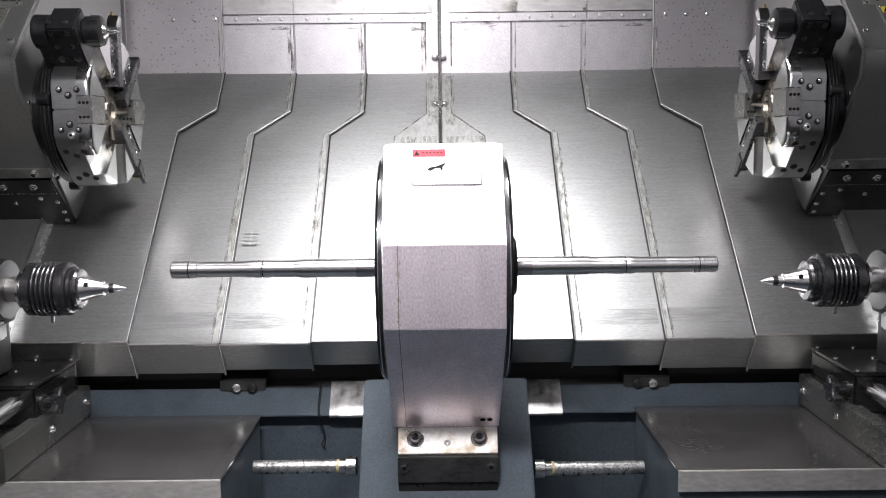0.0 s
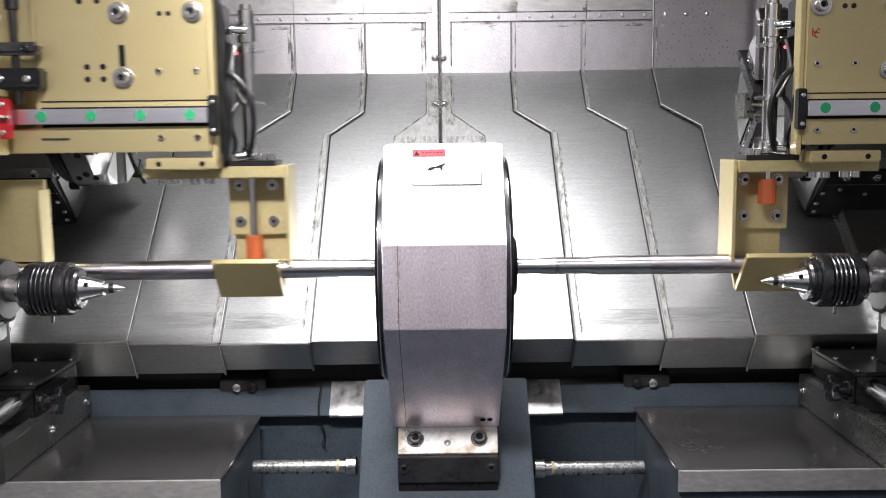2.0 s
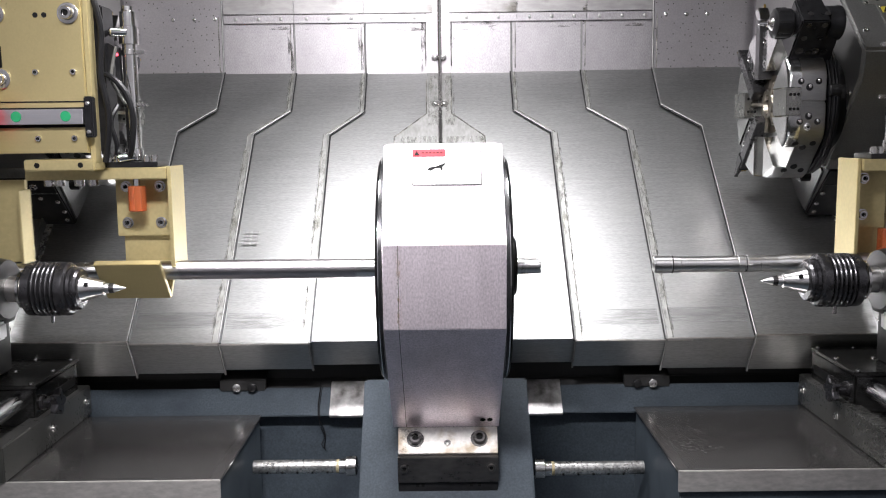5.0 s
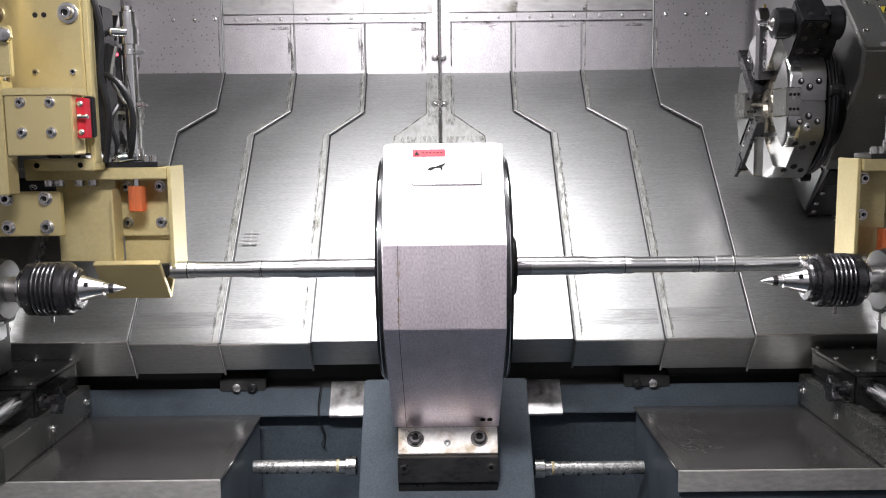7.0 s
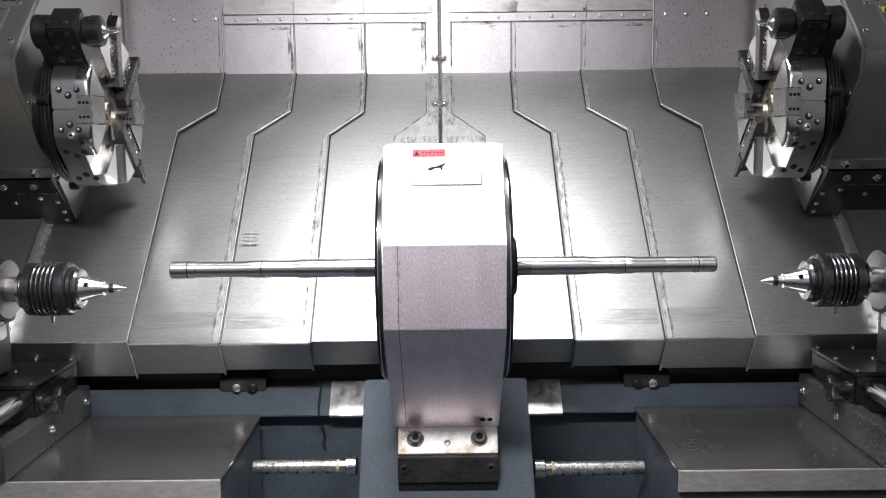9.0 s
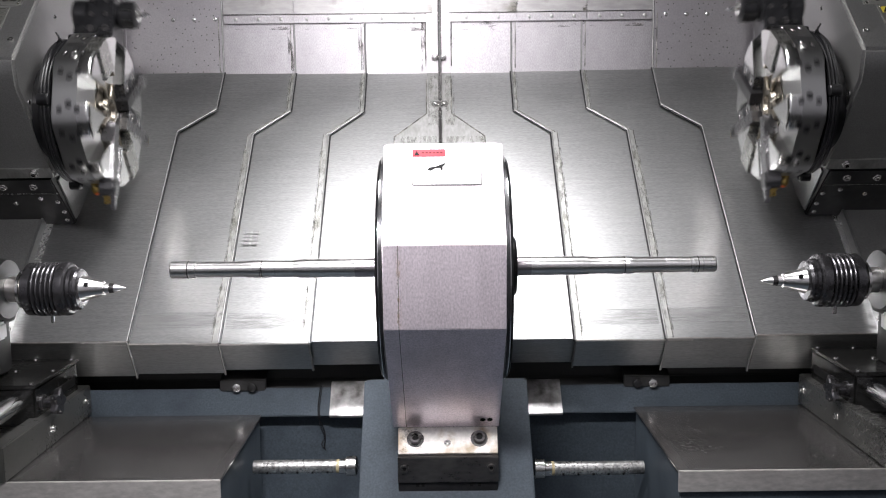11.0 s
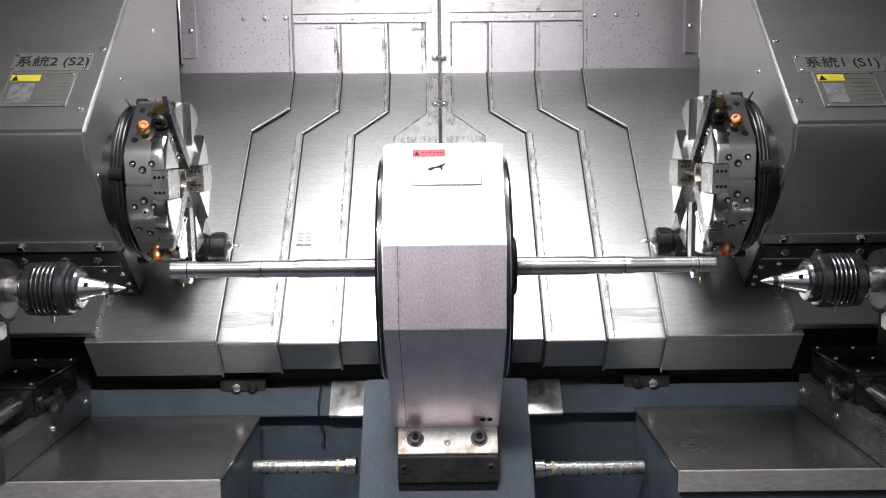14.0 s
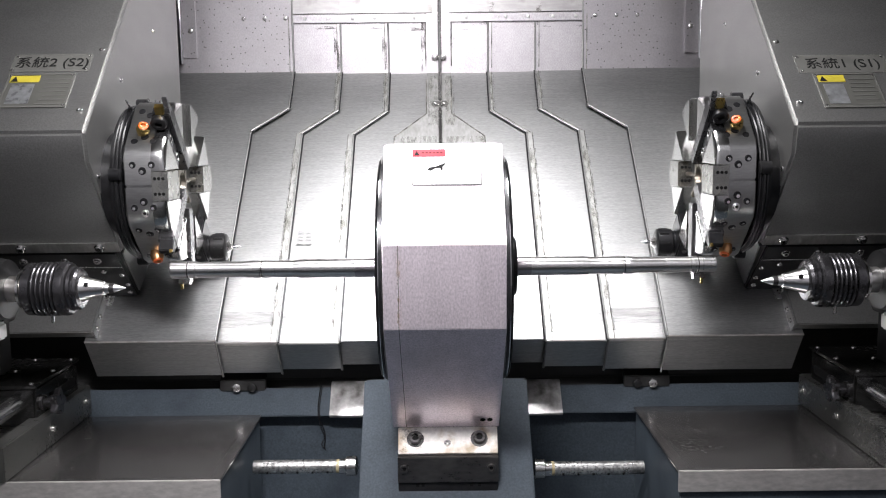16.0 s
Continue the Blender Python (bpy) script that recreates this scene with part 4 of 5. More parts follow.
def fit_tools(s, c, disc):
    for k in range(8):
        part("face_land", bmesh_land(s, c, k, 0.0285), SPACER, disc, "bright land between tool slots")
    for k in range(8):
        a = k * 45
        if a == 315:
            continue
        out = spun(c, a, 0, 1.0) - spun(c, a, 0, 0)
        for t in (-1, 1):
            for dx, side, r in ((0.0195, 0.039, 0.0056), (-0.015, 0.039, 0.0056), (0.002, 0.028, 0.0064)):
                at = spun(c, a, s * dx, 0.1541, t * side)
                ring = hole(at, out, r, disc, BLACK)
                # off-centre steel dome imitates the crescent of light in the hole
                part("thread_glint", lathe(at + out * 0.0003 + Vector((s * r * 0.25, 0, -r * 0.28)), out, [(0, r * 0.60), (0.0006, r * 0.50), (0.0009, 0)], 12), STEEL, ring)
        if k % 2 == 0:
            socket_screw(spun(c, a, 0.0, 0.1541, 0.049), out, 0.0055, disc)
    # each tool: a square shank on one side of its slot and a wedge with three screws on the other
    for a, inner, long in ((135, 0.030, 0.172), (225, 0.040, 0.168), (270, 0.052, 0.176)):
        part("tool_shank", radial_box(s, c, a, 0.0140, 0.0440, inner, long, 0.0125, 0.0125, 0.0012, t=-0.0150), SHANK, disc, "dark square tool shank")
        wedge = part("clamp_wedge", radial_box(s, c, a, 0.0140, 0.0375, 0.068, 0.150, 0.0135, 0.0135, 0.0010, t=0.0120), WEDGE, disc, "clamping wedge with three screws")
        for r in (0.083, 0.107, 0.131):
            p = spun(c, a, -s * 0.0374, r, 0.011)
            big = 0.0088 if r == 0.107 else 0.0078
            ring = part("clamp_screw", lathe(p, (-s, 0, 0), [(0, big), (0.0008, big), (0.0008, big * 0.80), (0.0003, big * 0.76), (0.0003, 0)], 18), STEEL if r != 0.107 else BLACK, wedge)
            if r != 0.107:
                part("hex_recess", lathe(p + Vector((-s * 0.0004, 0, 0)), (-s, 0, 0), [(0, big * 0.5), (0.0003, big * 0.5)], 6), INK, ring)
    # heads that reach over the rim
    head = part("tool_head", radial_box(s, c, 135, 0.012, 0.046, 0.150, 0.184, 0.015, 0.012, 0.002, t=-0.010), BLACK, disc, "black tool head")
    out = spun(c, 135, 0, 0, 1.0) - spun(c, 135, 0, 0)
    part("clamp_screw", lathe(spun(c, 135, -s * 0.024, 0.170, 0.002), out, [(0, 0.0150), (0.010, 0.0150), (0.012, 0.013), (0.012, 0.007), (0.006, 0.006), (0.006, 0)], 18), BLACK, head, "round black clamp cap")
    part("insert", radial_box(s, c, 135, 0.020, 0.036, 0.1842, 0.200, 0.009, 0.004, 0.0008, t=-0.006), BRASS, head, "gold-coated cutting insert")
    part("insert_seat", radial_box(s, c, 135, 0.036, 0.045, 0.176, 0.214, 0.010, 0.002, 0.0008, t=-0.012), SHANK, head, "pointed shim")
    head = part("tool_head", radial_box(s, c, 225, 0.018, 0.044, 0.160, 0.188, 0.013, 0.006, 0.0015, t=-0.016), BLACK, disc, "black tool head")
    part("insert", radial_box(s, c, 225, 0.038, 0.0435, 0.186, 0.193, 0.002, 0.001, 0.0004, t=-0.021), BRASS, head, "gold-coated cutting insert")
    low = [spun(c, 270, -s * 0.020, r, t) for r, t in ((0.172, -0.003), (0.172, -0.026), (0.198, -0.044), (0.203, -0.026))]
    tip = part("tool_head", slab(low, (-s * 0.022, 0, 0), 0.001), SPACER, disc, "bright slim angled tool tip")
    part("insert", radial_box(s, c, 270, 0.0225, 0.027, 0.199, 0.211, 0.004, 0.001, 0.0004, t=-0.034), BRASS, tip, "gold-coated cutting insert")
    for a in (0, 180):
        bar = part("manifold_block", radial_box(s, c, a, 0.0142, 0.0440, 0.086, 0.1565, 0.0262, 0.0262, 0.001), CLEAR, disc, "drilled bright distribution block")
        for i in range(3):
            for t in (-0.014, 0.014):
                for r, way in ((0.1565, 1), (0.086, -1)):
                    p = spun(c, a, -s * (0.0205 + i * 0.0075), r, t)
                    part("port", lathe(p, (spun(c, a, 0, 1) - spun(c, a, 0, 0)) * way, [(0, 0.0031), (0.0006, 0.0031)], 10), INK, bar)
    for a, dx in ((141, 0.010), (236, 0.008)):
        p = spun(c, a, s * dx, 0.150)
        out = (spun(c, a, 0, 1.0) - spun(c, a, 0, 0)).normalized() + Vector((-s * 0.35, 0, 0))
        part("coolant_nozzle", lathe(p, out, [(0, 0.0095), (0.010, 0.0115), (0.018, 0.0125), (0.024, 0.010), (0.026, 0.007), (0.026, 0.0045), (0.019, 0.004), (0.019, 0)], 18), BRASS if a == 141 else COPPER, disc, "coolant nozzle with an orange ring")
        w = out.normalized()
        part("seal_ring", lathe(p + w * 0.0215, w, [(0.002, 0.0075), (0.003, 0.0092), (0.0048, 0.0088), (0.0055, 0.0072), (0.0055, 0.0050), (0.001, 0.0048)], 18), SEAL, disc, "orange sealing ring")
    part("hub", lathe(c + Vector((-s * 0.038, 0, 0)), (-s, 0, 0), [(-0.026, 0.062), (-0.022, 0.062), (-0.020, 0.034), (-0.012, 0.030), (-0.012, 0.020), (-0.020, 0.016), (-0.020, 0)], 28), HUB, disc, "bronze-stained hollow coolant hub")
    for a in (0, 180, 90, 315, 45):
        part("hub_pipe", rod(spun(c, a, -s * 0.022, 0.020), spun(c, a, -s * 0.024, 0.088 if a % 180 == 0 else 0.060), 0.005, 10, 0.001), HUB, disc, "short coolant pipe")
    # drill holder station
    a = CHUCK_ANGLE
    q = spun(c, a, s * 0.068, 0.212)
    ax = (-s, 0, 0)
    chuck = part("drill_holder", lathe(q, ax, [(0.012, 0.031), (0.014, 0.033), (0.022, 0.033), (0.023, 0.0325), (0.042, 0.0325), (0.044, 0.029), (0.100, 0.029), (0.102, 0.024), (0.106, 0.024), (0.107, 0.0265), (0.110, 0.0285), (0.139, 0.0280), (0.141, 0.025), (0.143, 0.020)], 36), BLACK, disc, "black cylindrical drill holder")
    part("collet_cone", lathe(q + Vector((-s * 0.142, 0, 0)), ax, [(0, 0.015), (0.002, 0.013), (0.008, 0.007), (0.009, 0.005)], 24), STEEL, chuck, "bright collet cone")
    part("holder_block", radial_box(s, c, a, -0.022, 0.0330, 0.150, 0.244, 0.034, 0.033, 0.003), BLACK, disc, "black square clamping block")
    for t in (-0.0338, 0.0338):
        for dx, r, big in ((-0.012, 0.234, 0.0055), (0.018, 0.234, 0.0055), (-0.012, 0.203, 0.0055), (0.018, 0.203, 0.0055), (-0.012, 0.172, 0.008), (0.018, 0.172, 0.008)):
            way = spun(c, a, 0, 0, t) - spun(c, a, 0, 0, 0)
            part("clamp_screw", lathe(spun(c, a, -s * dx, r, t), way, [(0, big), (0.001, big), (0.001, big * 0.6), (0.0003, big * 0.55), (0.0003, 0)], 14), OXIDE, disc, "recessed screw of the holder")
    for dx in (-0.020, 0.012):
        part("clamp_screw", lathe(spun(c, a, -s * dx, 0.2438, 0.012), spun(c, a, 0, 1) - spun(c, a, 0, 0), [(0, 0.0055), (0.001, 0.0055), (0.001, 0.003), (0.0003, 0)], 14), OXIDE, disc, "recessed screw of the holder")
    for k in range(8):
        b = k * 45
        p = q + Vector((-s * 0.126, math.cos(radians(b)) * 0.0280, math.sin(radians(b)) * 0.0280))
        part("spanner_slot", block(p.x - 0.010, p.x + 0.010, p.y - 0.002, p.y + 0.002, p.z - 0.002, p.z + 0.002, 0.0006), DARK, chuck)
    part("drill", lathe(q + Vector((-s * 0.153, 0, 0)), ax, [(0, 0.005), (0.008, 0.005), (0.018, 0.0005)], 12), CHROME, chuck, "bright centre drill")
    foot = part("holder_foot", radial_box(s, c, a, -0.050, 0.015, 0.142, 0.210, 0.034, 0.030, 0.003), BLACK, disc, "black holder foot")
    for dx in (-0.03, 0.0):
        for t in (-0.0345, 0.0345):
            p = spun(c, a, -s * dx, 0.17, t)
            part("clamp_screw", lathe(p, spun(c, a, 0, 0, t) - spun(c, a, 0, 0, 0), [(0, 0.007), (0.002, 0.007), (0.002, 0.004), (0.0005, 0)], 12), DARK, foot)


CHUCK_ANGLE = -45
CAR_L, DISC_L = turret_carriage(-1)
CAR_R, DISC_R = turret_carriage(1)
for s in (-1, 1):
    # end frame of the outer cover
    c = COVERS[s, 3]
    p0, p1 = on_slope(s * 0.905, 0.213, 0.02), on_slope(s * 0.905, 0.60, 0.02)
    part("end_flange", slab([p0, p1, p1 + NORMAL * 0.026, p0 + NORMAL * 0.026], (s * 0.004, 0, 0)), COVER, c, "folded end flange")
    part("end_strip", slab([on_slope(s * 0.891, 0.270, 0.0235), on_slope(s * 0.907, 0.270, 0.0235), on_slope(s * 0.907, 0.60, 0.0235), on_slope(s * 0.891, 0.60, 0.0235)], -NORMAL * 0.002), ALLOY, c, "pale bare end strip")
    part("wall_rail", rod((s * 0.864, WALL_Y - 0.030, 1.53), (s * 0.864, WALL_Y - 0.030, 1.95), 0.006, 12), CHROME, c, "bright upright rail")
    part("rail_plate", block(s * 0.824, s * 0.858, WALL_Y - 0.026, WALL_Y - 0.0195, 1.545, 1.95, 0.001), SPLASH, c)
    button_screw((s * 0.838, WALL_Y - 0.026, 1.615), (0, -1, 0), 0.007, c)
    for y in (0.225, 0.245, 0.28):
        button_screw(on_slope(s * 0.9045, y, 0.034), (-s, 0, 0), 0.006, c)
    a0, a1 = on_slope(s * 0.91, 0.215, 0.022), on_slope(s * 0.91, 0.66, 0.022)
    part("apron", slab([a0, a1, a1 + NORMAL * 0.020, a0 + NORMAL * 0.020], (s * 0.8, 0, 0), 0.002), HOOD, c, "dark raised apron sheet")


# small hatch of rubbed marks on the middle cover
for i in range(2):
    for j in range(4):
        p = on_slope(-0.452 + i * 0.0190, 0.392 + j * 0.0072, 0.0112)
        part("rub_mark", slab([p, p + Vector((0.0135, 0, 0)), p + Vector((0.0135, 0.0042, 0.0042)), p + Vector((0, 0.0042, 0.0042))], -NORMAL * 0.0004), MARK, COVERS[-1, 2], "dull rubbed mark")


def slope_film(parent, x0, x1, y0, y1, off, mat, label):
    part("stain", slab([on_slope(x0, y0, off), on_slope(x1, y0, off), on_slope(x1, y1, off), on_slope(x0, y1, off)], -NORMAL * 0.0002), mat, parent, label)


def wall_film(parent, x0, x1, z0, z1, y, mat, label):
    part("stain", block(min(x0, x1), max(x0, x1), y - 0.0002, y, z0, z1, 0), mat, parent, label)


for (s, level), c in COVERS.items():
    low_x = {-1: (0.282, 0.470, 0.658), 1: (0.275, 0.464, 0.648)}[s][level - 1]
    top_x = {-1: (0.200, 0.386, 0.572), 1: (0.187, 0.372, 0.558)}[s][level - 1]
    off = 0.005 * (level + (1 if level == 3 else 0)) + 0.0014
    wy = WALL_Y - off * 0.4 - 0.0022
    if level == 3:
        continue
    slope_film(c, s * (low_x + 0.002), s * (low_x + 0.018), 0.222, 0.60, off, SLUDGE, "grey sludge along the sheet edge")
    slope_film(c, s * (low_x + 0.012), s * (low_x + 0.017), 0.226, 0.50, off + 0.0006, DRIP, "dark dried drips")
    slope_film(c, s * (low_x + 0.016), s * (low_x + 0.180), 0.234, 0.262, off, HAZE, "dull rubbed band across the sheet")
    slope_film(c, s * (top_x + 0.002), s * (top_x + 0.014), 0.70, 0.795, off, SLUDGE, "grey sludge along the sheet edge")
    wall_film(c, s * (top_x + 0.004), s * (top_x + 0.018), 1.51, 1.633, wy, DRIP, "dark dried drips down the sheet")
    wall_film(c, s * (top_x + 0.002), s * (top_x + 0.180), 1.618, 1.634, wy, SMEAR, "brown oil smear below the strip")
    wall_film(c, s * (top_x + 0.002), s * (top_x + 0.180), 1.657, 1.700, wy - 0.0065, SMEAR, "brown oil smear on the strip")
for s, x0, x1 in ((-1, -0.052, -0.036), (1, 0.024, 0.036)):
    wall_film(CENTRE, x0, x1, 1.505, 1.655, WALL_Y - 0.0056, DRIP, "dark dried drips beside the joint bar")
    wall_film(CENTRE, s * 0.04, s * 0.185, 1.612, 1.655, WALL_Y - 0.0012, SMEAR, "brown oil smear below the strip")
    slope_film(CENTRE, s * 0.012, s * 0.104, 0.42, 0.632, 0.0048, SLUDGE, "grey sludge on the ridge plate")
    slope_film(CENTRE, s * 0.010, s * 0.034, 0.66, 0.79, 0.0048, SLUDGE, "grey sludge on the ridge plate")
rust = [(-0.0875, 0.0175, 0.7875), (-0.044, 0.0175, 0.7875), (-0.044, -0.0165, 0.7535), (-0.0870, -0.0165, 0.7535)]
part("stain", slab([Vector(p) + NORMAL * 0.0006 for p in rust], NORMAL * -0.0002), RUST, HOUSE, "yellow-brown rust round the screw")
part("stain", prism([(-0.2016, 1.165), (-0.2016, 1.030), (-0.2013, 1.030), (-0.2013, 1.165)], -0.0760, -0.0690, 0), RUST, HOUSE, "yellow-brown rust along the joint")

# ---- gantry loaders ----
def loader(s):
    """Loader written at its parked place of the left one, mirrored by s. Measures are distances out from the middle."""
    def X(x):
        return s * x
    ld = thing("gantry_loader", (X(0.6), -0.05, 1.5), "gold anodised gantry loader arm with air cylinder and vee jaw", "loader", "gantry loaders")

    def bx(x0, x1, *r, **k):
        return block(min(X(x0), X(x1)), max(X(x0), X(x1)), *r, **k)
    shift = 0.022 if s > 0 else 0.0

    def PX(x):
        return s * (x - shift)

    def pbx(x0, x1, *r, **k):
        return bx(x0 - shift, x1 - shift, *r, **k)

    part("main_plate", pbx(0.606, 0.894, -0.075, -0.055, 1.317, 1.80, bevel=0.002), GOLD, ld, "olive-gold main plate")
    part("lower_face", pbx(0.606, 0.95, -0.083, -0.0755, 1.317, 1.3595, bevel=0.001), GOLD, ld)
    part("edge_plate", pbx(0.597, 0.6055, -0.072, -0.045, 1.300, 1.80, bevel=0.001), GOLD_EDGE, ld, "pale edge plate")
    rail = part("linear_rail", pbx(0.605, 0.95, -0.098, -0.0755, 1.366, 1.391, bevel=0.001), RAILM, ld, "polished linear rail")
    # first two lines paint the shade along the rail, the third is a groove
    for z0, z1 in ((1.3915, 1.3945), (1.3605, 1.3655), (1.4030, 1.4052)):
        part("rail_groove_shade", pbx(0.607, 0.893, -0.0765, -0.0752, z0, z1, bevel=0), INK, ld, "dark line by the rail, one groove and two of painted shade")
    for k in range(5):
        part("rail_cap", lathe((PX(0.634 + k * 0.0835), -0.098, 1.379), (0, -1, 0), [(0, 0.009), (0.0008, 0.0085)], 20), GREEN, rail, "green rail cap")
    part("rail_stop", pbx(0.590, 0.604, -0.095, -0.0755, 1.343, 1.412, bevel=0.002), BLACK, ld, "black rail stop")
    for z in (1.352, 1.400):
        button_screw((PX(0.597), -0.095, z), (0, -1, 0), 0.0045, ld)
    for x, z in ((0.628, 1.551), (0.753, 1.551), (0.750, 1.443)):
        b = part("big_bolt", lathe((PX(x), -0.0755, z), (0, -1, 0), [(0, 0.0178), (0.003, 0.0178), (0.0035, 0.0165), (0.0035, 0.0115), (0.013, 0.0112), (0.015, 0.010), (0.015, 0.006), (0.009, 0.006), (0.009, 0)], 28), SCREW, ld, "large cap screw with washer")
        part("hex_recess", lathe((PX(x), -0.0847, z), (0, -1, 0), [(0, 0.0058), (0.0004, 0.0058)], 6), INK, b)
    for x, z, r in ((0.625, 1.454, 0.0042), (0.689, 1.454, 0.0042), (0.669, 1.549, 0.004), (0.684, 1.549, 0.004), (0.626, 1.342, 0.0042), (0.688, 1.342, 0.0042), (0.784, 1.462, 0.0046), (0.784, 1.441, 0.0046), (0.811, 1.462, 0.0046), (0.811, 1.441, 0.0046), (0.788, 1.571, 0.0046), (0.818, 1.571, 0.0046)):
        p = (PX(x), -0.0752 if z > 1.36 else -0.0832, z)
        if z in (1.454, 1.342):
            socket_screw(p, (0, -1, 0), 0.0052, ld, washer=False)
        else:
            hole(p, (0, -1, 0), r, ld, BLACK if x > 0.78 else DARK)
    part("slot", pbx(0.7455, 0.7555, -0.0757, -0.0745, 1.462, 1.498, bevel=0.0003), INK, ld, "dark upright slot")
    part("lower_lug", bx(0.598, 0.720, -0.078, 0.0, 1.286, 1.306, bevel=0.002), GOLD_EDGE, ld, "pale lower lug")
    for x in (0.622, 0.697):
        hole((X(x), -0.0783, 1.296), (0, -1, 0), 0.0042, ld)
    part("arm_plate", bx(0.492, 0.742, -0.028, 0.045, 1.268, 1.289, bevel=0.0015), GOLD_EDGE, ld, "pale horizontal arm plate")
    for x in (0.63, 0.655, 0.69, 0.71):
        part("under_screw", lathe((X(x), -0.005, 1.268), (0, 0, -1), [(0, 0.009), (0.011, 0.009), (0.012, 0.007)], 16), STEEL, ld)
    part("angle_plate", bx(0.492, 0.605, 0.035, 0.047, 1.160, 1.268, bevel=0.001), GOLD_EDGE, ld, "gold angle plate")
    part("end_web", bx(0.485, 0.4915, -0.022, 0.06, 1.108, 1.290, bevel=0.001), GOLD_EDGE, ld, "pale end web")
    part("back_plate", bx(0.492, 0.598, 0.048, 0.060, 1.095, 1.285, bevel=0.001), GOLD_EDGE, ld, "gold back plate")
    for x in (0.523, 0.585):
        for z in (1.185, 1.252):
            socket_screw((X(x), 0.035, z), (0, -1, 0), 0.008, ld)
    # vee jaw
    part("jaw_front", slab([(X(0.505), -0.050, 1.118), (X(0.622), -0.050, 1.118), (X(0.622), 0.010, 1.046), (X(0.505), 0.010, 1.046)], (0, 0.008, 0.007), 0.001), GOLD, ld, "gold front wing of the vee jaw")
    part("jaw_back", slab([(X(0.505), 0.018, 1.046), (X(0.622), 0.018, 1.046), (X(0.622), 0.062, 1.105), (X(0.505), 0.062, 1.105)], (0, -0.008, 0.006), 0.001), GOLD_EDGE, ld, "pale rear wing of the vee jaw")
    # cylinder over the jaw
    cx, cy = X(0.5535), 0.0
    part("foot_block", bx(0.505, 0.600, -0.028, 0.04, 1.2895, 1.299, bevel=0.001), BLACK, ld, "black cylinder foot")
    for x in (0.513, 0.527, 0.58, 0.594):
        part("foot_screw", lathe((X(x), -0.018, 1.299), (0, 0, 1), [(0, 0.0065), (0.011, 0.0065), (0.012, 0.005)], 14), STEEL, ld)
    cyl = part("air_cylinder", lathe((cx, cy, 1.30), (0, 0, 1), [(0, 0.012), (0.002, 0.016), (0.022, 0.016), (0.023, 0.0128), (0.205, 0.0128), (0.206, 0.0168), (0.236, 0.0168), (0.237, 0.0140), (0.262, 0.0140), (0.264, 0.010), (0.272, 0.010)], 32), TUBE, ld, "polished silver air cylinder")
    for z in (1.395, 1.487):
        part("clip_band", lathe((cx, cy, z), (0, 0, 1), [(0, 0.0130), (0.0005, 0.0142), (0.0085, 0.0142), (0.009, 0.0130)], 32), STEEL, cyl, "sensor clip band")
        part("clip_screw", bx(0.523, 0.541, -0.010, 0.0, z + 0.001, z + 0.008, bevel=0.002), STEEL, cyl)
    part("sensor", bx(0.566, 0.574, -0.018, -0.004, 1.40, 1.50, bevel=0.001), BLACK, cyl, "black position sensor")
    part("indicator", lathe((X(0.570), -0.018, 1.487), (0, -1, 0), [(0, 0.003), (0.002, 0.002)], 10), LED, cyl, "red indicator light")
    part("fitting", rod((cx, -0.012, 1.525), (X(0.578), -0.028, 1.525), 0.008, 12, 0.002), CHROME, cyl, "chrome hose fitting")
    part("fitting", rod((X(0.545), -0.02, 1.310), (X(0.575), -0.03, 1.306), 0.009, 12, 0.002), CHROME, cyl, "chrome hose fitting")
    part("air_hose", hose([(X(0.595), -0.03, 1.452), (X(0.572), -0.045, 1.447), (X(0.546), -0.05, 1.418), (X(0.536), -0.05, 1.375), (X(0.542), -0.045, 1.330), (X(0.553), -0.03, 1.308)], 0.0052), RUBBER, ld, "black air hose")
    part("air_hose", hose([(X(0.578), -0.028, 1.525), (X(0.592), -0.03, 1.515), (X(0.597), -0.02, 1.49), (X(0.6), 0.0, 1.46)], 0.005), RUBBER, ld, "black air hose")
    part("cable", hose([(X(0.571), -0.02, 1.40), (X(0.582), -0.03, 1.37), (X(0.574), -0.03, 1.33), (X(0.585), -0.01, 1.30)], 0.0045), RUBBER, ld, "black sensor cable")
    part("cable", hose([(X(0.57), -0.02, 1.50), (X(0.578), -0.028, 1.45), (X(0.568), -0.026, 1.42), (X(0.556), -0.026, 1.40)], 0.003), LABEL, ld, "grey sensor cable")
    # no such part known: black filler darkens the cabled gap beside the plate
    part("dark_gap_filler", bx(0.586, 0.602, -0.035, 0.02, 1.31, 1.57, bevel=0.003), BLACK, ld, "added black block for the dark gap behind the cylinder")
    part("cable", hose([(X(0.60), -0.05, 1.60), (X(0.583), -0.052, 1.53), (X(0.588), -0.052, 1.45), (X(0.578), -0.05, 1.38), (X(0.59), -0.045, 1.30)], 0.0055), RUBBER, ld, "black ribbed cable")
    part("bracket_web", slab([(X(0.571), -0.02, 1.500), (X(0.60), -0.02, 1.515), (X(0.60), -0.02, 1.46), (X(0.585), -0.02, 1.44)], (0, 0.02, 0), 0.001), BLACK, ld)
    # pressing pad on its rod
    pad = part("press_pad", lathe((cx, cy, 1.117), (0, 0, 1), [(0, 0.0145), (0.0015, 0.016), (0.044, 0.016), (0.046, 0.0145)], 28), ORANGE, ld, "orange urethane pressing pad", at=(cx, cy, 1.14))
    part("piston_rod", rod((cx, cy, 1.163), (cx, cy, 1.31), 0.006, 16), CHROME, pad, "polished piston rod")
